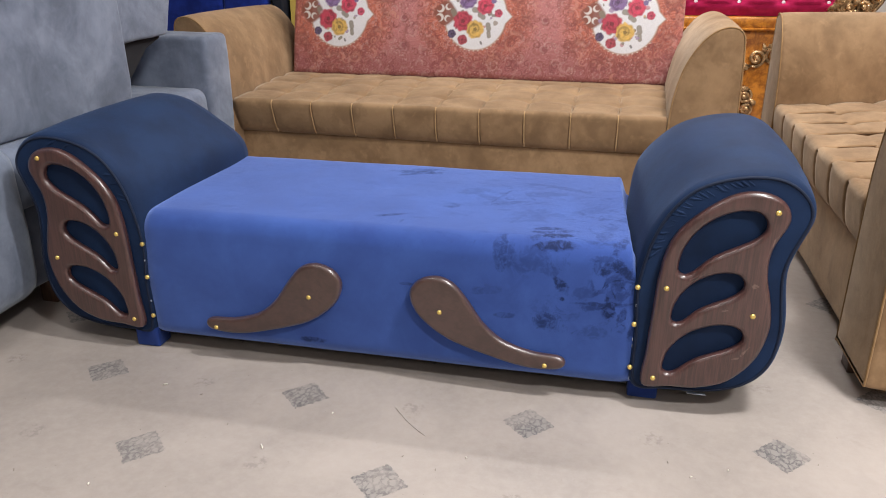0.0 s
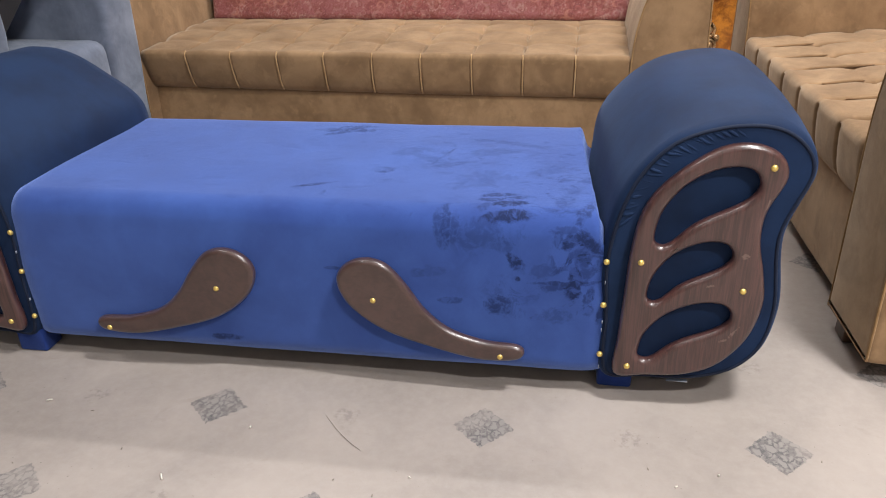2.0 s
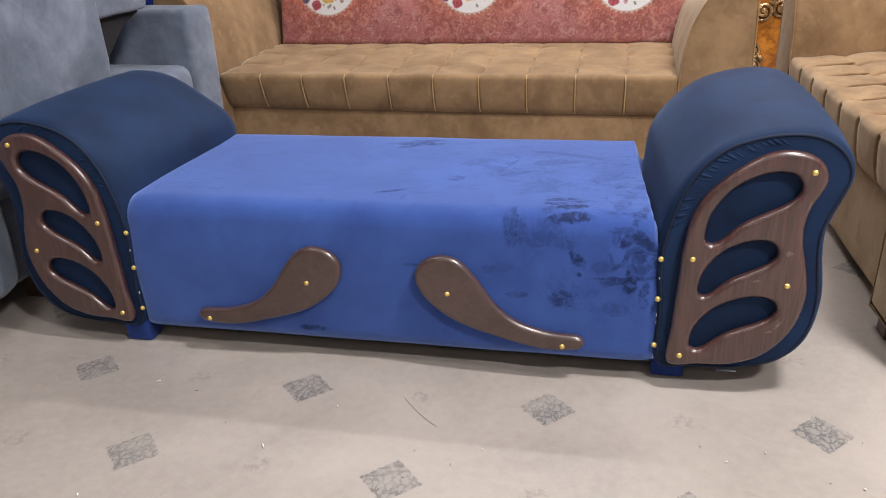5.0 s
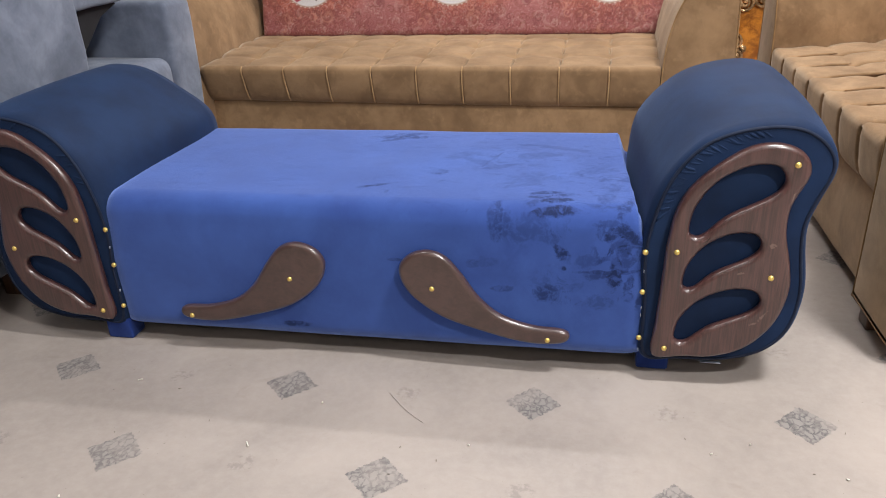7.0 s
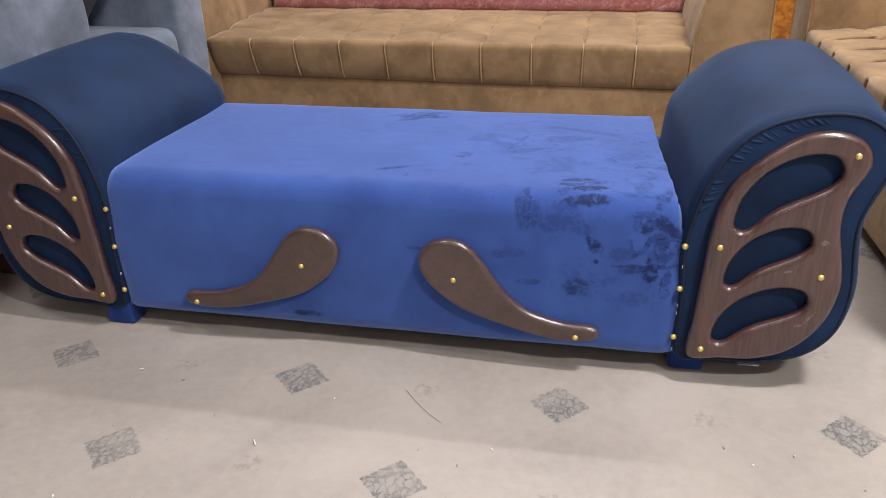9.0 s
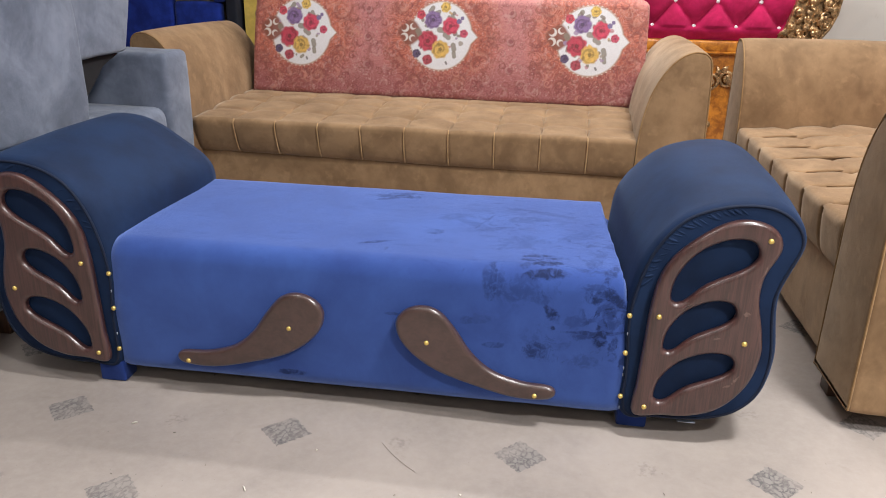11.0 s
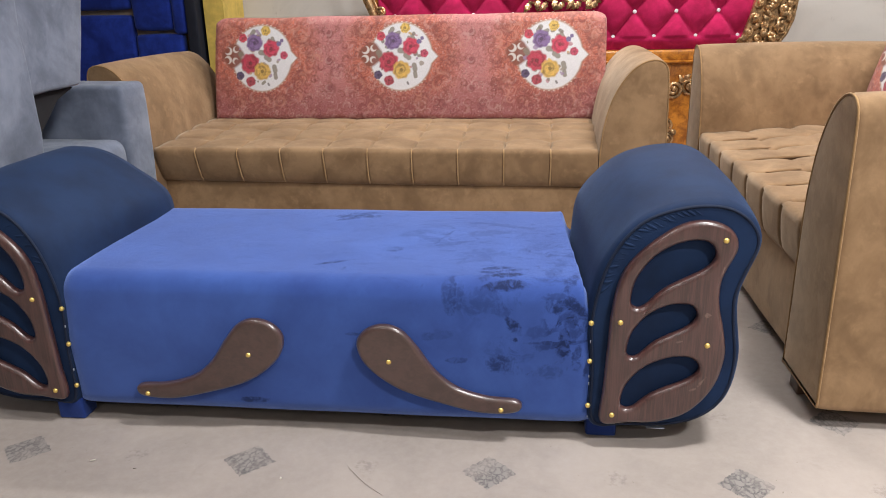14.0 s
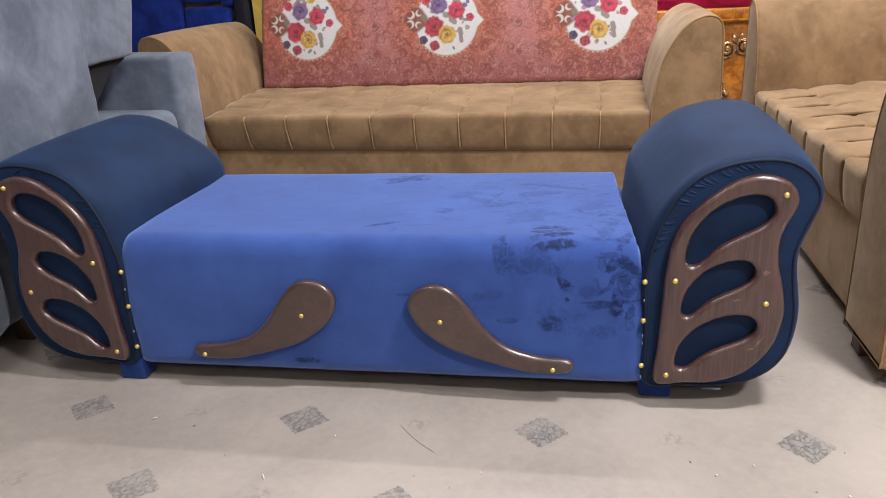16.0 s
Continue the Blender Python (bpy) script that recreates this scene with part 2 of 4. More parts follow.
# rubbed hand marks and fold shade on the bench cover: place, turn, half length, half width, strength
MARKS = [
    ((0.312, 0.0, 0.372), 96, 0.034, 0.008, 0.55), ((0.327, 0.0, 0.376), 92, 0.040, 0.008, 0.65), ((0.343, 0.0, 0.372), 84, 0.036, 0.007, 0.5),
    ((0.392, 0.0, 0.362), 20, 0.045, 0.022, 0.38), ((0.43, 0.0, 0.350), -40, 0.030, 0.012, 0.4), ((0.468, 0.0, 0.306), -55, 0.022, 0.011, 0.95),
    ((0.473, 0.0, 0.272), 0, 0.006, 0.005, 0.9), ((0.435, 0.0, 0.208), 80, 0.022, 0.017, 0.75), ((0.436, 0.0, 0.236), 70, 0.012, 0.008, 0.35),
    ((0.336, 0.0, 0.213), 2, 0.021, 0.006, 0.5), ((0.55, 0.0, 0.362), 80, 0.020, 0.008, 0.7), ((0.572, 0.0, 0.352), 30, 0.018, 0.010, 0.95),
    ((0.56, 0.0, 0.376), 5, 0.026, 0.006, 0.5), ((0.585, 0.0, 0.262), 82, 0.034, 0.012, 1.0), ((0.575, 0.0, 0.266), 2, 0.065, 0.004, 0.75),
    # slanted marks near x 0.61 to 0.63 paint the shade of seam folds
    ((0.60, 0.0, 0.285), 40, 0.022, 0.012, 0.6), ((0.612, 0.0, 0.352), -50, 0.030, 0.010, 0.9), ((0.60, 0.0, 0.33), 60, 0.026, 0.009, 0.65),
    ((0.628, 0.0, 0.335), -45, 0.020, 0.008, 0.9), ((0.267, 0.0, 0.272), 0, 0.014, 0.008, 0.4), ((0.30, 0.0, 0.278), 10, 0.022, 0.010, 0.25),
    ((0.088, 0.0, 0.273), 1, 0.017, 0.003, 0.6), ((-0.175, 0.0, 0.084), 2, 0.034, 0.006, 0.8), ((0.555, 0.0, 0.19), 10, 0.034, 0.014, 0.4),
    ((0.52, 0.0, 0.29), 10, 0.020, 0.012, 0.35), ((0.64, 0.0, 0.19), 85, 0.018, 0.006, 0.7), ((0.50, 0.0, 0.225), 30, 0.018, 0.007, 0.3),
    ((0.425, 0.097, 0.408), 8, 0.034, 0.008, 0.8), ((0.415, 0.072, 0.408), 6, 0.026, 0.007, 0.7), ((0.455, 0.058, 0.408), 10, 0.036, 0.009, 0.95),
    ((0.452, 0.024, 0.402), 8, 0.042, 0.010, 1.0), ((0.47, 0.088, 0.408), 10, 0.024, 0.006, 0.7), ((0.40, 0.045, 0.408), 60, 0.016, 0.008, 0.5),
    ((0.272, 0.315, 0.409), 70, 0.054, 0.003, 0.55), ((0.19, 0.35, 0.409), 28, 0.044, 0.014, 0.32), ((0.25, 0.30, 0.409), -30, 0.05, 0.012, 0.32),
    ((0.30, 0.27, 0.409), 20, 0.05, 0.008, 0.4), ((0.151, 0.226, 0.409), 40, 0.022, 0.014, 0.55), ((0.018, 0.121, 0.409), 23, 0.036, 0.005, 0.75),
    ((0.054, 0.083, 0.409), 80, 0.012, 0.003, 0.5), ((0.37, 0.177, 0.409), 50, 0.05, 0.03, 0.3), ((0.0, 0.50, 0.408), 4, 0.07, 0.014, 0.7),
    ((0.02, 0.53, 0.408), 10, 0.05, 0.010, 0.6), ((-0.03, 0.47, 0.408), 20, 0.03, 0.008, 0.6), ((0.40, 0.36, 0.409), 15, 0.06, 0.02, 0.35),
    ((0.605, 0.0, 0.31), 75, 0.03, 0.007, 0.6), ((0.625, 0.0, 0.30), 60, 0.026, 0.006, 0.6), ((0.57, 0.0, 0.30), 15, 0.03, 0.005, 0.45), ((0.615, 0.0, 0.24), 70, 0.022, 0.007, 0.7),
    ((0.59, 0.0, 0.335), 40, 0.022, 0.007, 0.55), ((0.54, 0.0, 0.255), 5, 0.022, 0.006, 0.6), ((0.60, 0.04, 0.405), 60, 0.03, 0.01, 0.7), ((0.57, 0.10, 0.408), 70, 0.05, 0.012, 0.45),
    ((0.45, 0.42, 0.409), -20, 0.07, 0.012, 0.35), ((0.52, 0.25, 0.409), 40, 0.05, 0.02, 0.3),
]
# centre, half sizes and strength of the gripped patches
GRIPPED = [
    ((0.60, 0.0, 0.30), (0.09, 0.2, 0.15), 0.95), ((0.40, 0.02, 0.36), (0.13, 0.06, 0.06), 0.6), ((0.44, 0.06, 0.405), (0.09, 0.07, 0.05), 0.7),
    ((0.54, 0.2, 0.41), (0.12, 0.3, 0.05), 0.45), ((0.30, 0.33, 0.41), (0.2, 0.14, 0.05), 0.35), ((0.50, 0.0, 0.22), (0.15, 0.05, 0.09), 0.4),
]
BLUE = velvet("royal_blue_velvet", srgb(41, 65, 132), srgb(58, 88, 162), 1.0, (0.34, 0.48, 0.98), 4.0, 0.25, 0.75, 0.75, MARKS, 0.5)
BLUE_PLAIN = velvet("blue_velvet_trim", srgb(24, 45, 106), srgb(34, 60, 132), 0.3, (0.5, 0.65, 1.0))
NAVY = cloth("navy_cover_cloth", srgb(16, 34, 63), srgb(23, 45, 79), 0.75, 0.22)
CORD = plain("navy_cord", srgb(13, 27, 52), 0.8)
WOOD = laminate("dark_wood_film", srgb(50, 28, 27), srgb(86, 55, 52), (60, 60, 2.5), 0.38, 0.95, ((0.893, 0.188, 0.017, 0.0035, 55), (0.876, 0.170, 0.010, 0.003, 20), (0.838, 0.288, 0.010, 0.003, 20), (0.894, 0.354, 0.009, 0.006, 30), (0.918, 0.46, 0.014, 0.002, 80)))
WOOD_PLAIN = laminate("smooth_wood_film", srgb(60, 41, 38), srgb(78, 55, 51), (10, 60, 14), 0.38, 0.95)
BRASS = metal("brass", srgb(250, 220, 130), 0.3, 0.9, 200, 0.8)
THREAD = plain("pale_thread", srgb(150, 158, 172), 0.7)
BROWN = velvet("tan_velvet", srgb(116, 90, 64), srgb(164, 133, 99), 0.42, (1.0, 0.88, 0.72), 3.2, 0.25, 0.75, worn=1.2)
# paler tan that paints the lit edge of the folded pleats
LIT_PLEAT = velvet("tan_lit_pleat", srgb(168, 134, 94), srgb(196, 162, 118), 0.4, (1.0, 0.86, 0.68), 12)
BROWN_PIPE = velvet("tan_piping", srgb(136, 106, 70), srgb(168, 134, 92), 0.3, (1.0, 0.86, 0.68), 12)
GREY = velvet("grey_velvet", srgb(90, 98, 115), srgb(130, 139, 158), 0.42, (0.88, 0.94, 1.0), 4.5, 0.3, 0.72, worn=0.6)
NEAR_BLACK = plain("near_black_matt", srgb(30, 30, 34), 0.9)
LEGWOOD = laminate("stained_leg_wood", srgb(48, 31, 22), srgb(80, 54, 37), (40, 40, 4), 0.45)
PRINT = printed("printed_cushion_cloth")
CRIMSON = velvet("crimson_velvet", srgb(156, 16, 66), srgb(198, 30, 92), 0.4, (1.0, 0.5, 0.7), 6)
HONEY = laminate("honey_burl_wood", srgb(140, 78, 18), srgb(205, 132, 44), (6, 6, 6), 0.35)
GOLD = metal("antique_gold", srgb(226, 186, 138), 0.24, 0.28, 30, 0.75)
CRYSTAL = plain("cut_crystal", srgb(244, 244, 250), 0.12, 0.05, 300, 0.8)
COBALT = velvet("cobalt_velvet", srgb(14, 34, 112), srgb(24, 52, 150), 0.35, (0.5, 0.65, 1.0), 6)
BEIGE = plain("beige_board", srgb(150, 135, 120), 0.6)
YELLOW = plain("yellow_paint", srgb(214, 186, 96), 0.6)
DARK = plain("blue_black_strip", srgb(22, 26, 40), 0.8)
WALL = plaster("grey_plaster", srgb(208, 204, 199))
# tone of the unseen walls, set by how much light they throw back
BOUNCE_WALL = plaster("bounce_wall_plaster", srgb(178, 171, 162))
CEIL = plain("ceiling_paint", srgb(228, 226, 220), 0.9, 0.04, 3)
FLOOR = floor_sheet("printed_vinyl")
WHITE = plain("white_paint", srgb(235, 235, 232), 0.5, 0.03)
SCRAP = plain("pale_scrap", srgb(225, 220, 210), 0.8)
TWINE = plain("dark_thread", srgb(138, 129, 120), 0.8)
GLOW = Nodes("lit_tube")
GLOW.set(Base_Color=(0.9, 0.9, 0.9), Emission_Color=(0.95, 0.97, 1.0, 1), Emission_Strength=6.0)
GLOW = GLOW.mat


# ---- mesh helpers ----
def finish(ob, smooth=True):
    if smooth:
        for poly in ob.data.polygons:
            poly.use_smooth = True
    return ob


def part(name, bm, material, parent=None, label="", smooth=True):
    """Links a bmesh as one mesh object under a thing or a part."""
    me = bpy.data.meshes.new(name)
    bmesh.ops.recalc_face_normals(bm, faces=bm.faces)
    bm.to_mesh(me)
    bm.free()
    return hang(name, me, material, parent, label, smooth)


def hang(name, me, material, parent=None, label="", smooth=True):
    ob = new(name, me)
    if material and not me.materials:
        me.materials.append(material)
    ob.parent = parent
    finish(ob, smooth)
    return tagged(ob, label)


def thing(name, label, category, m=None, group=""):
    ob = new(name)
    ob.empty_display_size = 0.1
    if m is not None:
        ob.matrix_basis = m
    return tagged(ob, label, category, group)


def box(x0, x1, y0, y1, z0, z1, bevel=0.0, segs=3, bm=None):
    bm2 = bmesh.new()
    bmesh.ops.create_cube(bm2, size=1)
    bmesh.ops.scale(bm2, vec=(x1 - x0, y1 - y0, z1 - z0), verts=bm2.verts)
    bmesh.ops.translate(bm2, vec=((x0 + x1) / 2, (y0 + y1) / 2, (z0 + z1) / 2), verts=bm2.verts)
    if bevel:
        bmesh.ops.bevel(bm2, geom=bm2.edges[:], offset=bevel, segments=segs, profile=0.5, affect="EDGES")
    return bm2


def puffy(x0, x1, y0, y1, z0, z1, bevel, cuts=10, swell=0.01, wrinkle=0.003, seed=0.0):
    """A soft upholstered block: rounded edges, bulging faces, small unevenness."""
    bm = box(x0, x1, y0, y1, z0, z1, bevel, 4)
    bmesh.ops.subdivide_edges(bm, edges=[e for e in bm.edges if e.calc_length() > bevel * 1.5], cuts=cuts, use_grid_fill=True)
    c = Vector(((x0 + x1) / 2, (y0 + y1) / 2, (z0 + z1) / 2))
    h = Vector((x1 - x0, y1 - y0, z1 - z0)) / 2
    bm.normal_update()
    moves = []
    for v in bm.verts:
        q = [abs((v.co[i] - c[i]) / h[i]) for i in range(3)]
        k = sum(sorted(1 - min(1, a) ** 2 for a in q)[1:]) / 2
        n = noise.noise(v.co * 7 + Vector((seed, seed, 0)))
        moves.append((v, v.normal * (swell * k + wrinkle * n)))
    for v, d in moves:
        v.co += d
    return bm


def spline(points, closed=True, steps=8):
    """A smooth polyline through the control points (Catmull-Rom)."""
    out, n = [], len(points)
    last = n if closed else n - 1
    for i in range(last):
        if closed:
            p = [Vector(points[(i + k) % n]) for k in (-1, 0, 1, 2)]
        else:
            p = [Vector(points[min(max(i + k, 0), n - 1)]) for k in (-1, 0, 1, 2)]
        for s in range(steps):
            t = s / steps
            out.append(0.5 * (2 * p[1] + (p[2] - p[0]) * t + (2 * p[0] - 5 * p[1] + 4 * p[2] - p[3]) * t * t + (3 * p[1] - p[0] - 3 * p[2] + p[3]) * t ** 3))
    if not closed:
        out.append(Vector(points[-1]))
    return out


def even(loop, n=110, passes=4):
    """The closed loop with evenly spaced points, smoothed a little."""
    m = len(loop)
    lens = [0.0]
    for i in range(m):
        lens.append(lens[-1] + (loop[(i + 1) % m] - loop[i]).length)
    out, k = [], 0
    for i in range(n):
        d = lens[-1] * i / n
        while lens[k + 1] < d:
            k += 1
        out.append(loop[k].lerp(loop[(k + 1) % m], (d - lens[k]) / max(1e-9, lens[k + 1] - lens[k])))
    for _ in range(passes):
        out = [(out[i - 1] + out[i] * 2 + out[(i + 1) % n]) / 4 for i in range(n)]
    return out


def inset(loop, d):
    """The closed 2D loop moved inwards by d."""
    n = len(loop)
    area = sum(loop[i].x * loop[(i + 1) % n].y - loop[(i + 1) % n].x * loop[i].y for i in range(n))
    side = 1 if area > 0 else -1
    out = []
    for i in range(n):
        t = (loop[(i + 1) % n] - loop[i - 1]).normalized()
        out.append(loop[i] + Vector((-t.y, t.x)) * d * side)
    return out


def loft(sections, cap=True, place=None):
    """A solid from sections [(y, 2D loop of x and z)], all loops of one length."""
    bm = bmesh.new()
    rings = []
    for y, loop in sections:
        ring = []
        for q in loop:
            co = Vector((q.x, y, q.y))
            ring.append(bm.verts.new(place(co) if place else co))
        rings.append(ring)
    n = len(rings[0])
    for a, b in zip(rings, rings[1:]):
        for i in range(n):
            bm.faces.new((a[i], a[(i + 1) % n], b[(i + 1) % n], b[i]))
    if cap:
        bm.faces.new(rings[0])
        bm.faces.new(rings[-1])
    return bm


def tube(points, radius, closed=False, sides=8, bm=None, taper=None):
    """A round cord along 3D points."""
    bm = bm or bmesh.new()
    n, rings, up = len(points), [], None
    for i, p in enumerate(points):
        if closed:
            t = (points[(i + 1) % n] - points[i - 1]).normalized()
        else:
            t = (points[min(i + 1, n - 1)] - points[max(i - 1, 0)]).normalized()
        if up is None:
            up = t.orthogonal().normalized()
        up = (up - t * up.dot(t)).normalized()
        w = t.cross(up)
        r = radius * (taper(i / max(1, n - 1)) if taper else 1)
        rings.append([bm.verts.new(p + (up * math.cos(k * 2 * math.pi / sides) + w * math.sin(k * 2 * math.pi / sides)) * r) for k in range(sides)])
    pairs = list(zip(rings, rings[1:])) + ([(rings[-1], rings[0])] if closed else [])
    for a, b in pairs:
        for k in range(sides):
            bm.faces.new((a[k], a[(k + 1) % sides], b[(k + 1) % sides], b[k]))
    if not closed:
        bm.faces.new(rings[0])
        bm.faces.new(rings[-1])
    return bm


def plate(name, loops, depth, bevel, y, material, parent, label=""):
    """A routed board with rounded edges: outline and holes as 2D loops of x and z, its back at y, facing -y."""
    cu = bpy.data.curves.new(name, "CURVE")
    cu.dimensions, cu.fill_mode = "2D", "BOTH"
    cu.extrude, cu.bevel_depth, cu.bevel_resolution, cu.offset = depth / 2 - bevel, bevel, 4, -bevel
    for loop in loops:
        s = cu.splines.new("POLY")
        s.points.add(len(loop) - 1)
        for q, v in zip(s.points, loop):
            q.co = (v.x, v.y, 0, 1)
        s.use_cyclic_u = True
    tmp = bpy.data.objects.new(name, cu)
    scene.collection.objects.link(tmp)
    me = bpy.data.meshes.new_from_object(tmp.evaluated_get(bpy.context.evaluated_depsgraph_get()))
    bpy.data.objects.remove(tmp)
    me.transform(Matrix(((1, 0, 0, 0), (0, 0, -1, y - depth / 2), (0, 1, 0, 0), (0, 0, 0, 1))))
    me.materials.clear()
    bm = bmesh.new()
    bm.from_mesh(me)
    bmesh.ops.remove_doubles(bm, verts=bm.verts, dist=0.00005)
    bpy.data.meshes.remove(me)
    ob = part(name, bm, material, parent, label, smooth=True)
    for poly in ob.data.polygons:
        poly.use_smooth = abs(poly.normal.y) < 0.995
    return ob


def dome(r, h, segs=14, rings=4):
    """A round upholstery nail head, facing -y."""
    bm = bmesh.new()
    prev = None
    for k in range(rings):
        a = k / rings * math.pi / 2
        ring = [bm.verts.new((math.cos(a) * r * math.cos(s * 2 * math.pi / segs), -math.sin(a) * h - 0.0006, math.cos(a) * r * math.sin(s * 2 * math.pi / segs))) for s in range(segs)]
        if prev:
            for s in range(segs):
                bm.faces.new((prev[s], prev[(s + 1) % segs], ring[(s + 1) % segs], ring[s]))
        else:
            base = [bm.verts.new((v.co.x, 0.002, v.co.z)) for v in ring]
            for s in range(segs):
                bm.faces.new((base[s], base[(s + 1) % segs], ring[(s + 1) % segs], ring[s]))
        prev = ring
    top = bm.verts.new((0, -h - 0.0006, 0))
    for s in range(segs):
        bm.faces.new((prev[s], prev[(s + 1) % segs], top))
    me = bpy.data.meshes.new("stud")
    bmesh.ops.recalc_face_normals(bm, faces=bm.faces)
    bm.to_mesh(me)
    bm.free()
    me.materials.append(BRASS)
    return me


STUD = dome(0.0062, 0.0046)


def stud(x, y, z, parent):
    ob = hang("stud", STUD, None, parent)
    ob.location = (x, y, z)
    return ob


# ---- the room ----
def slab(name, x0, x1, y0, y1, z0, z1, material):
    return tagged(part(name, box(x0, x1, y0, y1, z0, z1), material, smooth=False), kind="structure")


WEST, EAST, SOUTH, NORTH = -4.6, 5.0, -5.5, 3.75
tagged(slab("floor", WEST - 0.2, EAST + 0.2, SOUTH - 0.2, NORTH + 0.2, -0.12, 0.0, FLOOR), "worn pale beige printed vinyl floor with faded mosaic diamonds", "floor")
tagged(slab("ceiling", WEST, EAST, SOUTH, NORTH, CEILING, CEILING + 0.15, CEIL), "plain off-white ceiling", "ceiling")
tagged(slab("wall_north", WEST - 0.2, EAST + 0.2, NORTH, NORTH + 0.2, 0, CEILING, WALL), "pale grey plastered wall with stains", "wall")
# three added walls out of view close the room and return bounce light
tagged(slab("wall_south", WEST - 0.2, EAST + 0.2, SOUTH - 0.2, SOUTH, 0, CEILING, BOUNCE_WALL), "unseen plain grey-brown wall closing the room", "wall")
tagged(slab("wall_west", WEST - 0.2, WEST, SOUTH, NORTH, 0, CEILING, BOUNCE_WALL), "unseen plain grey-brown wall closing the room", "wall")
tagged(slab("wall_east", EAST, EAST + 0.2, SOUTH, NORTH, 0, CEILING, BOUNCE_WALL), "unseen plain grey-brown wall closing the room", "wall")

for tx, ty, length, watts, turn in TUBES:
    root = thing("unseen_ceiling_light", "white ceiling tube light out of view, added to light the room", "ceiling light", pose(tx, ty, CEILING, 0, 0, turn), "ceiling lights")
    part("fixture", box(-length / 2, length / 2, -0.05, 0.05, -0.05, -0.002, 0.008), WHITE, root)
    part("tube", tube([Vector((-length / 2 + 0.03, 0, -0.066)), Vector((length / 2 - 0.03, 0, -0.066))], 0.013, sides=12), GLOW, root, "lit white glass tube")
    lamp = bpy.data.lights.new("tube_lamp", "AREA")
    lamp.shape, lamp.size, lamp.size_y, lamp.energy, lamp.color = "RECTANGLE", length, 0.12, watts, (1.0, 0.985, 0.975)
    new("tube_lamp", lamp).matrix_basis = pose(tx, ty, CEILING - 0.1, 0, 0, turn)


# ---- the blue bench ----
DEPTH = 0.60
SEAM = 0.645
# outline of an arm seen from the front, for the arm at positive x: x, z
ARM = [(0.652, 0.055), (0.645, 0.2), (0.640, 0.33), (0.672, 0.455), (0.741, 0.540), (0.819, 0.586), (0.889, 0.601), (0.945, 0.590),
       (0.987, 0.553), (1.000, 0.510), (0.977, 0.446), (0.960, 0.39), (0.964, 0.326), (0.975, 0.235), (0.961, 0.145), (0.912, 0.084), (0.83, 0.056), (0.73, 0.053)]
BOARD = [(0.6745, 0.0725), (0.677, 0.16), (0.682, 0.26), (0.688, 0.36), (0.704, 0.438), (0.744, 0.497), (0.815, 0.553), (0.874, 0.568), (0.926, 0.551),
         (0.946, 0.508), (0.920, 0.44), (0.918, 0.38), (0.933, 0.315), (0.941, 0.25), (0.922, 0.172), (0.872, 0.108), (0.806, 0.079), (0.74, 0.0735)]
LEAF = [(-0.005, 0.11), (0.05, 0.0), (0.17, 0.03), (0.42, 0.30), (0.87, 0.59), (1.0, 0.80), (0.89, 0.99), (0.6, 0.985), (0.28, 0.79), (0.06, 0.45)]
HOLES = [(0.729, 0.366, 0.172, 0.156), (0.726, 0.244, 0.147, 0.131), (0.719, 0.112, 0.168, 0.134)]
DROP = [(0.098, 0.25), (0.116, 0.288), (0.16, 0.306), (0.205, 0.294), (0.243, 0.252), (0.284, 0.193), (0.335, 0.15), (0.406, 0.127), (0.475, 0.121),
        (0.491, 0.104), (0.470, 0.086), (0.395, 0.083), (0.3, 0.104), (0.194, 0.14), (0.122, 0.195)]


def flipped(points, side):
    pts = [(x * side, z) for x, z in points]
    return pts if side > 0 else pts[::-1]


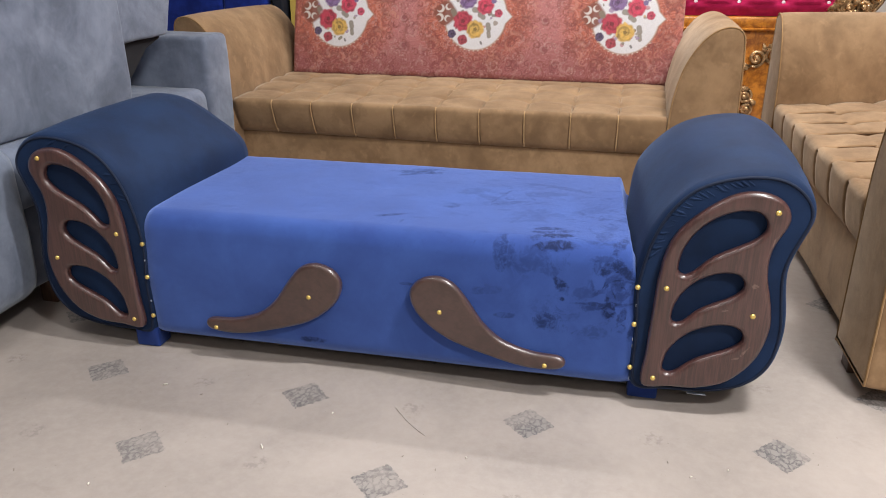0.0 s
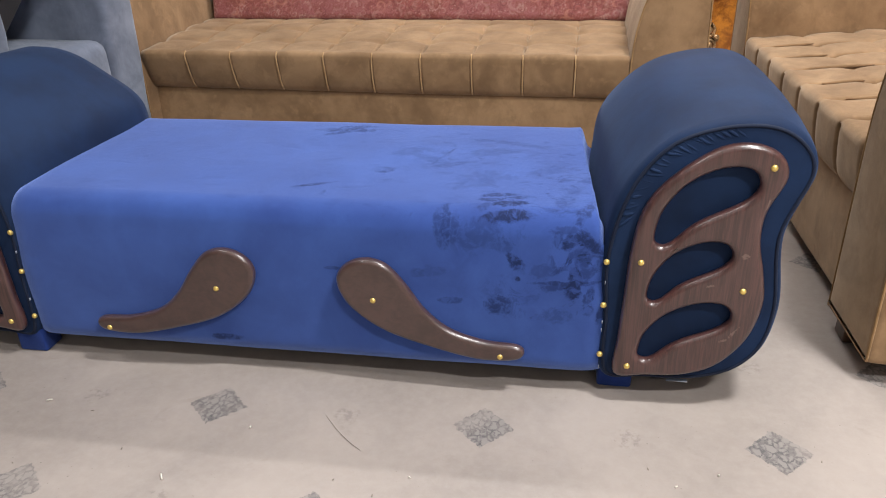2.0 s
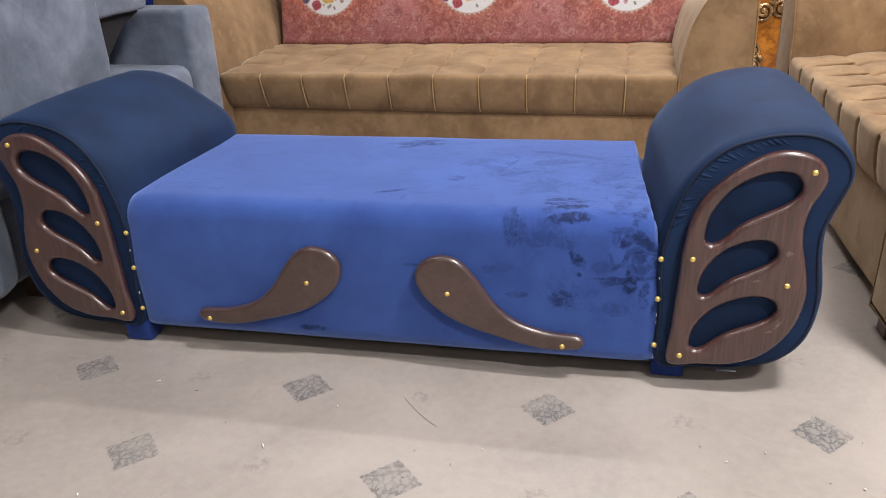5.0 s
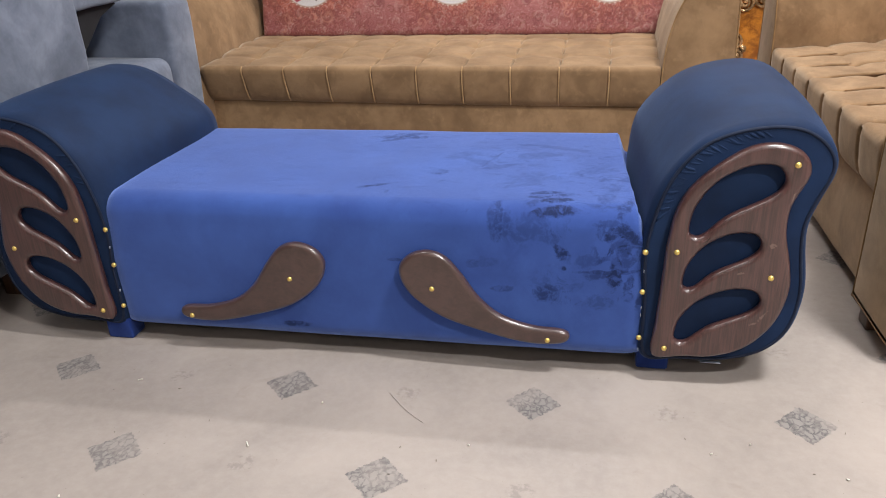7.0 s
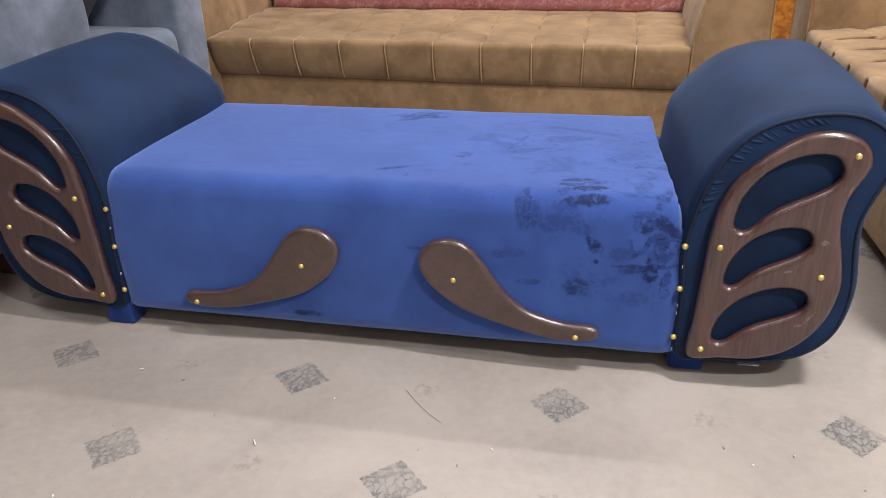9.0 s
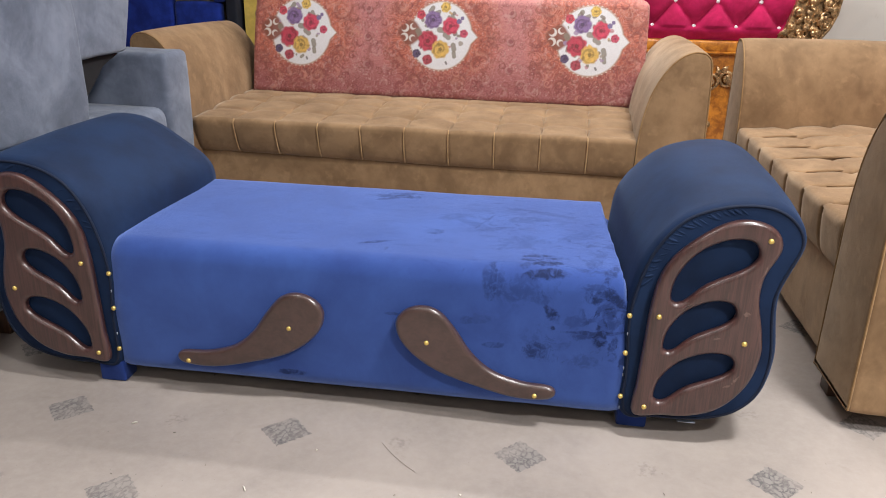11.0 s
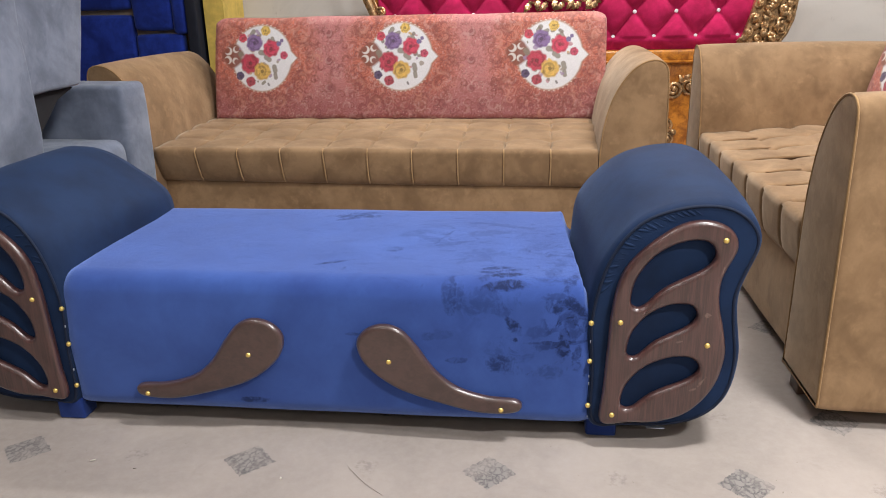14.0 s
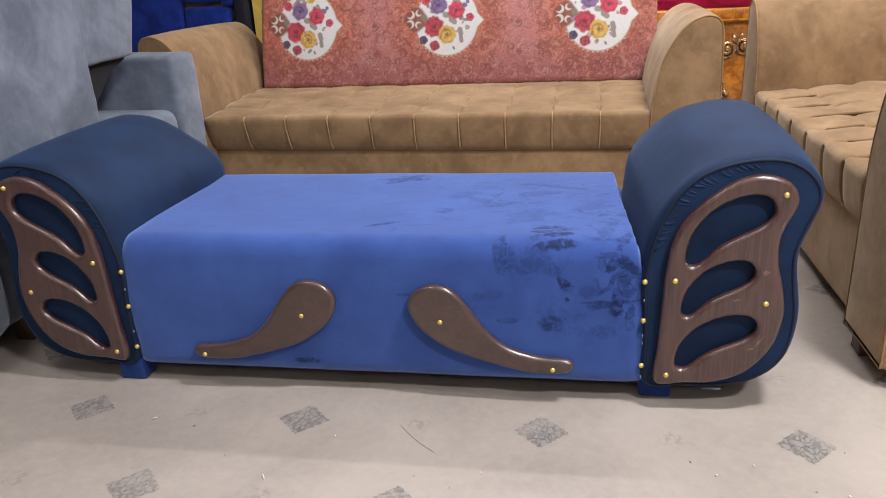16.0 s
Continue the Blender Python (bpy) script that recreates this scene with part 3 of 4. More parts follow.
def bench_seat(root):
    """The upholstered block: front and top in one sheet with a soft front edge."""
    path = [(0.004, 0.057), (0.0, 0.08), (-0.003, 0.2), (-0.002, 0.30), (0.001, 0.345)]
    r, cy, cz = 0.055, 0.056, 0.352
    path += [(cy - r * math.cos(a), cz + r * math.sin(a)) for a in [k * math.pi / 2 / 9 for k in range(1, 10)]]
    path += [(y, 0.407 + 0.004 * math.sin(math.pi * (y - 0.05) / 0.55) + 0.011 * (y / 0.55) ** 2) for y in (0.09, 0.14, 0.2, 0.26, 0.32, 0.38, 0.44, 0.5)]
    path += [(0.56, 0.4185), (0.582, 0.4155), (0.594, 0.405), (0.598, 0.385), (0.599, 0.34), (0.598, 0.2), (0.596, 0.057)]
    fine = []
    for (y0, z0), (y1, z1) in zip(path, path[1:]):
        k = max(1, round(math.hypot(y1 - y0, z1 - z0) / 0.018))
        fine += [(y0 + (y1 - y0) * i / k, z0 + (z1 - z0) * i / k) for i in range(k)]
    fine.append(path[-1])
    xs = sorted(set([round(-0.66 + 0.02 * i, 4) for i in range(67)] + [round(s * (0.66 - d), 4) for s in (-1, 1) for d in (0.004, 0.008, 0.012, 0.03)] + [0.585, 0.592, 0.597, 0.603, 0.608, 0.613, 0.625, 0.635]))
    bm = bmesh.new()
    rows = []
    for x in xs:
        row = []
        for y, z in fine:
            tight = max(0, 1 - (0.66 - abs(x)) / 0.05)
            near = max(0, 1 - (0.66 - abs(x)) / 0.16) if x > 0 else 0.5 * max(0, 1 - (0.66 - abs(x)) / 0.1)
            fold = (0.0055 if x > 0 else 0.004) * near * math.sin(26 * (z - 0.6 * y) + 30 * x) * (1 if 0.22 < z else 0.3)
            n = 0.0025 * noise.noise(Vector((x * 5, y * 6, z * 6)))
            drop = 0.02 * tight ** 2
            if x > 0.55:
                # the cover turns down beside the arm
                start = 0.592 + 0.034 * max(0, 1 - max(0, y) / 0.5)
                k = min(1, max(0, (x - start) / 0.026))
                drop += (0.16 - 0.18 * max(0, y)) * k * k * (3 - 2 * k) * min(1, max(0, (z - 0.33) / 0.07)) * (0.35 if y < 0.03 else 1)
            row.append(bm.verts.new((x, y + (n + fold + drop if y < 0.05 else 0), z + (n + fold * 0.5 - drop if z > 0.36 else 0))))
        rows.append(row)
    for a, b in zip(rows, rows[1:]):
        for i in range(len(fine) - 1):
            bm.faces.new((a[i], b[i], b[i + 1], a[i + 1]))
    bm.faces.new(rows[0])
    bm.faces.new(rows[-1])
    bm.faces.new([r[0] for r in rows] + [r[-1] for r in reversed(rows)])
    return part("seat", bm, BLUE, root, "royal blue velvet seat with rubbed hand marks and darkened seam folds")


def bench_arm(root, side):
    loop = even(spline(flipped(ARM, side), True, 10), 120, 3)
    rows = [(0.0, 0.016), (0.0005, 0.010), (0.004, 0.003), (0.012, -0.003), (0.03, -0.007), (0.07, -0.011), (0.15, -0.016), (0.3, -0.020), (0.45, -0.021), (0.55, -0.019), (0.59, -0.010), (DEPTH, 0.004)]
    # the front rim flares out over the shoulder
    lipped = lambda ring, k: [q + Vector((-0.6 * side, 0.8)) * 0.017 * k * math.exp(-((abs(q.x) - 0.75) / 0.11) ** 2 - ((q.y - 0.54) / 0.1) ** 2) for q in ring]
    secs = []
    for y, d in rows:
        ring = lipped(inset(loop, d - (0.006 * min(1, y / 0.3) if side > 0 and 0.05 < y else 0)), max(0, 1 - y / 0.07))
        if side > 0:
            # fuller on top towards the back
            full = 0.016 * min(1, y / 0.4)
            # the inner face stands off from the seat behind the seam
            slot = 0.010 * min(1, max(0, (y - 0.02) / 0.08))
            ring = [Vector((q.x + slot * math.exp(-((q.x - 0.645) / 0.035) ** 2 - ((q.y - 0.36) / 0.1) ** 2), q.y)) for q in ring]
            ring = [q + Vector((-0.5, 1.0)) * full * math.exp(-((q.x - 0.74) / 0.11) ** 2 - ((q.y - 0.57) / 0.08) ** 2) for q in ring]
        # the roll leans over the seat towards the back
        over = (0.02 if side > 0 else 0.036) * min(1, y / 0.45)
        ring = [Vector((q.x - side * over * math.exp(-((abs(q.x) - 0.66) / 0.06) ** 2 - ((q.y - 0.47) / 0.12) ** 2), q.y)) for q in ring]
        wave = [Vector((q.x + 0.0025 * noise.noise(Vector((q.x * 9, y * 6, q.y * 9))), q.y + 0.0025 * noise.noise(Vector((q.x * 8, y * 6 + 5, q.y * 8))))) for q in ring]
        secs.append((y, wave))
    arm = part("arm", loft(secs), NAVY, root, "navy cloth rolled arm with a corded front edge")
    cord = [Vector((q.x, 0.0015, q.y)) for q in lipped(inset(loop, 0.0075), 1)]
    part("piping", tube(cord, 0.0036, True, 8), CORD, arm, "dark navy cord")
    # soft gathers of the cloth between the cord and the board
    bm = bmesh.new()
    n = len(loop)
    rng = random.Random(4 + side)
    edge = lipped(inset(loop, 0.011), 1)
    core = inset(loop, 0.040)
    for i in range(n):
        x, z = edge[i]
        if z > 0.38 and abs(x) < 0.86 and rng.random() < (0.9 if side > 0 else 0.5):
            q = core[(i + rng.choice((2, 3, 5)) * side) % n]
            a, b = Vector((x, 0.0035, z)), Vector((q.x, 0.0048, q.y))
            b = a.lerp(b, rng.uniform(0.6, 1.0))
            tube([a.lerp(b, k / 4) - Vector((0, 0.0008 * math.sin(math.pi * k / 4), 0)) for k in range(5)], rng.uniform(0.0034, 0.0046), False, 8, bm, lambda t: 0.4 + 0.7 * math.sin(math.pi * (0.25 + 0.7 * t)))
    tagged(part("ruching", bm, NAVY, arm), kind="stuff")
    holes = []
    dx, dz = (0, 0) if side > 0 else (-0.006, 0.008)
    for k, (x0, z0, w, h) in enumerate(HOLES):
        pts = [(x0 + dx + a * w, z0 + dz * (0.6, -0.2, -0.5)[k] + b * h) for a, b in LEAF]
        holes.append(spline(flipped(pts, side), True, 6))
    board = plate("board", [spline(flipped([(x + dx, z + dz * 0.6) for x, z in BOARD], side), True, 6)] + holes, 0.026, 0.0122, 0.001, WOOD, arm, "dark brown wood-grain board with three leaf cut-outs")
    heads = ((0.917, 0.527), (0.707, 0.331), (0.899, 0.281), (0.699, 0.096)) if side > 0 else ((0.900, 0.545), (0.702, 0.350), (0.899, 0.266), (0.690, 0.101))
    for x, z in heads:
        stud(side * x, -0.0252, z, board)
    for z in (0.318, 0.222, 0.106):
        stud(side * SEAM, -0.003, z, arm)
    if side > 0:
        part("tape_end", box(0.785, 0.828, 0.006, 0.016, 0.0452, 0.0466, 0.0005), THREAD, arm, "pale tape end")
    for z in (0.272, 0.182, 0.164, 0.075) if side > 0 else (0.27, 0.15):
        part("staple", box(side * SEAM - 0.0007, side * SEAM + 0.0007, -0.0042, 0.0, z - 0.003, z + 0.003), THREAD, arm)


def bench():
    root = thing("bench", "blue velvet bench with navy rolled arms and brown wood ornaments", "bench")
    seat = bench_seat(root)
    for side in (1, -1):
        bench_arm(root, side)
        dx, dz = (0, 0) if side > 0 else (-0.018, 0.006)
        drop = plate("ornament", [spline(flipped([(x + dx, z + dz) for x, z in DROP], side), True, 6)], 0.025, 0.0118, -0.001, WOOD_PLAIN, root, "dark brown drop-shaped wooden ornament")
        stud(side * (0.176 if side > 0 else 0.168), -0.0252, 0.214 if side > 0 else 0.220, drop)
        stud(side * 0.441, -0.0252, 0.097 if side > 0 else 0.104, drop)
        for y in (0.036 if side > 0 else 0.008, 0.52):
            foot = puffy(side * 0.682 - 0.036, side * 0.682 + 0.036, y, y + 0.06, 0.0, 0.062, 0.006, 3, 0.001, 0.001)
            part("foot", foot, BLUE_PLAIN, root, "blue cloth-covered block foot")
    part("underside", box(-0.64, 0.64, 0.015, 0.585, 0.05, 0.056), NEAR_BLACK, root, "thin black sheet under the seat")
    return root


bench()


# ---- tan sofas with printed back cushions ----
SIDE = [(0.0, 0.068), (0.0, 0.2), (0.001, 0.335), (0.004, 0.443), (0.014, 0.537), (0.040, 0.635), (0.082, 0.714), (0.130, 0.766), (0.178, 0.788), (0.218, 0.786),
        (0.244, 0.764), (0.252, 0.71), (0.257, 0.55), (0.262, 0.3), (0.264, 0.12), (0.264, 0.074), (0.260, 0.068), (0.13, 0.067), (0.004, 0.067)]


def sofa_arm(root, x0, side, depth, hem):
    pts = [(x0 + side * u, z - (hem if z < 0.1 else 0)) for u, z in SIDE]
    loop = even(spline(pts if side > 0 else pts[::-1], True, 10), 170, 2)
    secs = []
    for y, d in ((0.0, 0.014), (0.001, 0.008), (0.006, 0.002), (0.016, 0.0), (0.05, -0.002), (0.1, -0.003), (0.2, -0.005), (0.3, -0.006), (0.4, -0.006), (0.5, -0.006), (0.6, -0.005), (0.7, -0.004), (depth - 0.03, 0.0), (depth, 0.012)):
        ring = inset(loop, d)
        secs.append((y, [Vector((q.x + 0.003 * noise.noise(Vector((q.x * 5, y * 2, q.y * 6 + x0))), q.y + 0.0015 * noise.noise(Vector((q.x * 5, y * 2 + 9, q.y * 5))))) for q in ring]))
    arm = part("arm", loft(secs), BROWN, root)
    part("piping", tube([Vector((q.x, 0.002, q.y)) for q in inset(loop, 0.003)], 0.003, True, 6), BROWN_PIPE, arm)
    return arm


def sofa_seat(root, half, channels, depth, cord, tuck, pleat):
    """Channelled seat: seams over the front and top, crossed by tufting rows. tuck: how far the front leans in towards
    one end; pleat: 1 for seams with a pale cord as the lit pleat edge, 3 for open pleats.
    """
    lean = lambda x, z: (0.024 + tuck * min(1, max(0, (0.15 - x) / 0.95))) * min(1, max(0, (0.42 - z) / 0.13))
    pitch = 2 * half / channels
    seams = [-half + pitch * k for k in range(1, channels)]
    path = [(0.02, 0.285), (0.004, 0.292), (-0.004, 0.31), (-0.006, 0.34), (-0.004, 0.375), (0.000, 0.41)]
    r, cy, cz = 0.022, 0.024, 0.419
    path += [(cy - r * math.cos(a), cz + r * math.sin(a)) for a in [k * math.pi / 2 / 6 for k in range(1, 7)]]
    y = 0.06
    while y < depth:
        path.append((y, 0.441 + 0.03 * min(1, (y - 0.06) / 0.35)))
        y += 0.0125
    path += [(depth, 0.471), (depth, 0.285)]
    xs = set()
    for k in range(channels):
        for i in range(9):
            xs.add(round(-half + pitch * (k + i / 8), 5))
    for s in seams:
        for d in (-0.012, -0.0085, -0.006, -0.004, -0.002, 0.002, 0.004, 0.006, 0.0085, 0.012):
            xs.add(round(s + d, 5))
    rowlines = (0.19, 0.36, 0.52)
    bm = bmesh.new()
    rows = []
    for x in sorted(xs):
        row = []
        f = ((x - (0.004 if pleat > 2 else 0) + half) / pitch) % 1
        d = min(f, 1 - f) * pitch
        for y, z in path:
            bulge = 0.0025 * (1 - (1 - min(1, d / (pitch / 2))) ** 3)
            groove = -0.011 * math.exp(-(d / (0.004 if pleat < 2 else 0.0075 if z > 0.43 else 0.006)) ** 2) if abs(x) < half - 0.01 else 0
            if z < 0.43:
                row.append(bm.verts.new((x, y - bulge - groove * (0.35 if pleat < 2 else 2.2 * min(1, (z - 0.28) / 0.06)) + lean(x, z), z)))
            else:
                deep = 0.15 + 1.5 * max(0, 1 - (abs(y - 0.12) / 0.055) ** 2) + 1.2 * max(0, 1 - (abs(y - 0.28) / 0.05) ** 2) + 0.9 * max(0, 1 - (abs(y - 0.44) / 0.05) ** 2)
                cross = min(abs(y - q) for q in rowlines)
                dz = bulge * 1.2 + groove * (1.15 * deep if pleat < 2 else 3.2 * min(1, max(0, (y - 0.05) / 0.03)) * min(1, max(0.04, (0.31 - y) / 0.08))) - 0.004 * math.exp(-(cross / 0.012) ** 2) - 0.010 * math.exp(-((cross / 0.03) ** 2 + (d / 0.03) ** 2))
                dz += 0.003 * noise.noise(Vector((x * 8, y * 8, half)))
                row.append(bm.verts.new((x, y, z + dz)))
        rows.append(row)
    for a, b in zip(rows, rows[1:]):
        for i in range(len(path) - 1):
            bm.faces.new((a[i], b[i], b[i + 1], a[i + 1]))
    bm.faces.new(rows[0])
    bm.faces.new(rows[-1])
    seat = part("seat", bm, BROWN, root, "channelled and tufted tan velvet seat")
    for s in seams if pleat > 2 else ():
        y0, reach = 0.06 + 0.02 * math.sin(s * 31), 0.16 + 0.05 * math.sin(s * 47)
        pts = [Vector((s - 0.005 + 0.006 * math.sin(9 * y + s * 20), y, 0.439 + 0.03 * min(1, (y - 0.06) / 0.35))) for y in [y0 + reach * i / 14 for i in range(15)]]
        part("pleat", tube(pts, 0.0068, False, 8, None, lambda t: 0.1 + 0.95 * math.sin(math.pi * (0.06 + 0.88 * t))), BROWN, seat)
    # a pale cord puts the lit side of each folded pleat into the colour
    for s in seams if cord else ():
        pts = [Vector((s + 0.004 * noise.noise(Vector((s * 9, z * 9, 0))), y - 0.0045 + lean(s, z), z + (0.001 if z > 0.435 else 0))) for y, z in path[1:11]]
        part("seam", tube(pts, 0.0028, False, 6), cord, seat)


def print_colours(u, v, centres, seed):
    """The cushion's woven design on a grid: u across, v up, in metres."""
    rng = np.random.RandomState(seed)
    rose, pink, rust, deep, pale = (np.array(srgb(*c)) for c in ((160, 84, 88), (208, 130, 128), (212, 108, 76), (122, 44, 44), (226, 176, 168)))
    shape = u.shape + (3,)
    col = np.ones(shape) * pink
    near = np.full(u.shape, 9.0)
    for cx, cz in centres:
        near = np.minimum(near, np.hypot((u - cx) / 1.0, (v - cz) / 1.05))
    k = (np.clip((0.315 - near) / 0.10, 0, 1) * 0.9)[..., None]
    col = col * (1 - k) + rust * k
    k = np.clip((0.22 - v) / 0.14, 0, 1)[..., None] * 0.75
    col = col * (1 - k) + rose * k
    # scrolling line work over the whole ground
    field = np.zeros(u.shape)
    for _ in range(16):
        wave, way, phase = rng.uniform(0.05, 0.13), rng.uniform(0, 2 * math.pi), rng.uniform(0, 2 * math.pi)
        field += np.sin(2 * math.pi / wave * (u * math.cos(way) + v * math.sin(way)) + phase)
    lines = np.sin(field * 2.6)
    k = (np.clip((lines - 0.45) * 3, 0, 1) * (0.12 + 0.22 * np.clip((0.30 - near) / 0.07, 0, 1)))[..., None]
    col = col * (1 - k) + deep * k
    k = (np.clip((-lines - 0.72) * 4, 0, 1) * (0.2 + 0.12 * np.clip((0.30 - near) / 0.07, 0, 1)))[..., None]
    col = col * (1 - k) + pale * k
    height, width = v.max(), u.max()
    u0 = u.min()

    def stamp(mask_fn, x, z, r, colour, alpha):
        i0, i1 = np.searchsorted(v[:, 0], (z - r, z + r))
        j0, j1 = np.searchsorted(u[0], (x - r, x + r))
        if i1 <= i0 or j1 <= j0:
            return
        du, dv = u[i0:i1, j0:j1] - x, v[i0:i1, j0:j1] - z
        a = (mask_fn(du, dv) * alpha)[..., None]
        col[i0:i1, j0:j1] = col[i0:i1, j0:j1] * (1 - a) + colour * a

    def spiral(r, phase, turn):
        def fn(du, dv):
            rad, ang = np.hypot(du, dv), np.arctan2(dv, du) * turn + phase
            w = np.cos(ang - rad / r * 9.0)
            return np.clip((w - 0.25) * 2.2, 0, 1) * np.clip((r - rad) / r * 3, 0, 1)
        return fn

    def blot(r, petals=5, phase=0.0):
        def fn(du, dv):
            rad, ang = np.hypot(du, dv), np.arctan2(dv, du)
            edge = r * (0.92 + (0.30 if petals == 2 else 0.07) * np.cos(petals * ang + phase))
            return np.clip((edge - rad) / (0.2 * r) + 0.5, 0, 1)
        return fn

    def crescent(r, way):
        ox, oz = 0.42 * r * math.cos(way), 0.42 * r * math.sin(way)

        def fn(du, dv):
            outer = np.clip((r - np.hypot(du, dv)) / (0.16 * r), 0, 1)
            inner = np.clip((0.80 * r - np.hypot(du - ox, dv - oz)) / (0.16 * r), 0, 1)
            return outer * (1 - inner)
        return fn

    brick = np.array(srgb(146, 70, 58))
    # faint curls in the ground, denser and darker low down
    for _ in range(620):
        x, z = rng.uniform(u0, width), height * rng.rand() ** 1.7
        r = rng.uniform(0.012, 0.034)
        stamp(spiral(r, rng.uniform(0, 6.3), rng.choice((-1, 1))), x, z, r, (brick, deep, rose, brick, pale * 0.85)[rng.randint(5)], rng.uniform(0.25, 0.5) * (1.3 if z < 0.2 else 0.8))
    for _ in range(700):
        x, z = rng.uniform(u0, width), height * rng.rand() ** 1.4
        r = rng.uniform(0.008, 0.03)
        stamp(crescent(r, rng.uniform(0, 6.3)), x, z, r, (brick, rose, pale * 0.9, deep)[rng.randint(4)], rng.uniform(0.2, 0.45))
    for _ in range(5200):
        x, z = rng.uniform(u0, width), rng.uniform(0, height)
        r = rng.uniform(0.0016, 0.0046)
        stamp(blot(r, rng.randint(2, 5), rng.uniform(0, 6)), x, z, 0.007, (pale, deep, rose, pale, brick)[rng.randint(5)], rng.uniform(0.2, 0.55))
    for cx, cz in centres:
        # small red flowers between the medallions
        for s in (-1, 0, 1):
            stamp(blot(0.020, 6, 1.0), cx + 0.34, cz + 0.13 * s - 0.02, 0.03, deep, 0.5)
            stamp(blot(0.012, 5), cx + 0.337, cz + 0.13 * s - 0.016, 0.02, rose, 0.8)
            stamp(crescent(0.018, 1.0 + s), cx + 0.335, cz + 0.13 * s - 0.016, 0.02, pale, 0.4)
        # scrolled rust border: fine leafy curls in uneven rings, faint round lobes beside the tip
        for side in (-1, 1):
            for dx, dz, r in ((0.20, 0.10, 0.046), (0.245, 0.02, 0.03), (-0.20, 0.13, 0.04), (-0.12, 0.215, 0.036), (0.10, 0.205, 0.04)):
                x, z = cx + dx, cz + side * dz
                stamp(crescent(r, side * 0.9), x, z, r, brick, 0.55)
                stamp(crescent(r * 0.7, side * 2.6), x, z, r, pale * np.array((0.9, 0.68, 0.56)), 0.35)
                stamp(crescent(r * 0.42, -side), x, z, r, brick, 0.5)
        for ring_r, count, size in ((0.180, 44, 0.012), (0.20, 34, 0.020), (0.228, 32, 0.025), (0.258, 30, 0.025), (0.285, 28, 0.020)):
            for t in range(count):
                a = (t + rng.uniform(-0.35, 0.35)) / count * 2 * math.pi
                q = ring_r * (1 + 0.04 * math.cos(3 * a)) + rng.uniform(-0.007, 0.007)
                x, z = cx + q * math.cos(a), cz + q * 1.03 * math.sin(a)
                r = size * rng.uniform(0.7, 1.25)
                fn = spiral(r * 1.25, rng.uniform(0, 6.3), 1 if t % 2 else -1) if rng.randint(5) < 2 else crescent(r, a + rng.uniform(-2.2, 2.2))
                stamp(fn, x, z, r * 1.25, (brick, deep * 1.25, pale * np.array((0.95, 0.7, 0.56)), brick * 0.9, brick)[rng.randint(5)], rng.uniform(0.35, 0.65))

        def white(du, dv, grow=0.0):
            body = 1 - np.hypot(du / (0.150 + grow), dv / (0.159 + grow))
            tip = np.minimum((0.178 + grow - du) * 0.9 - np.abs(dv) * 0.85, du - 0.04) / 0.15
            return np.clip(np.maximum(body, tip) * 30, 0, 1)

        stamp(lambda du, dv: white(du, dv, 0.009), cx, cz, 0.2, np.array(srgb(176, 128, 108)), 0.95)
        stamp(lambda du, dv: white(du, dv, 0.004), cx, cz, 0.2, np.array(srgb(224, 202, 190)), 0.95)
        stamp(white, cx, cz, 0.2, np.array(srgb(248, 248, 252)), 1.0)
        for t in range(44):
            a = t / 44 * 2 * math.pi
            if math.cos(a) < 0.82:
                stamp(blot(0.0038, 2), cx + 0.155 * math.cos(a), cz + 0.164 * math.sin(a), 0.006, np.array(srgb(236, 214, 200)), 0.9)
        brown = np.array(srgb(140, 70, 48))
        stamp(blot(0.060, 4, 0.6), cx - 0.148, cz + 0.012, 0.07, brown, 0.95)
        for dx, dz in ((-0.022, 0.022), (-0.024, -0.02), (0.016, 0.03), (0.014, -0.024)):
            stamp(crescent(0.021, 2.6 if dz > 0 else -2.6) if dx < 0 else crescent(0.017, 0.6 if dz > 0 else -0.6), cx - 0.152 + dx, cz + 0.012 + dz, 0.022, np.array(srgb(240, 232, 226)), 0.95)
        leaf = np.array(srgb(140, 132, 116))
        for dx, dz, r in ((0.066, -0.05, 0.018), (-0.05, 0.122, 0.017), (-0.105, 0.012, 0.020), (0.005, 0.028, 0.02), (0.03, 0.0, 0.018), (0.055, 0.09, 0.014), (-0.02, 0.11, 0.014), (0.07, -0.085, 0.015), (0.04, 0.085, 0.012)):
            stamp(blot(r, 2, dx * 40), cx + dx, cz + dz, 0.03, leaf, 0.85)
        for t in range(30):
            a, q = rng.uniform(0, 2 * math.pi), 0.04 + 0.075 * rng.rand() ** 0.6
            tone = ((140, 134, 112), (168, 156, 142), (128, 116, 102), (170, 144, 180), (206, 150, 160), (210, 168, 110))[rng.randint(6)]
            stamp(blot(rng.uniform(0.005, 0.013), rng.randint(2, 4), a), cx - 0.005 + q * math.cos(a), cz + 0.008 + q * 1.1 * math.sin(a), 0.02, np.array(srgb(*tone)), 0.85)
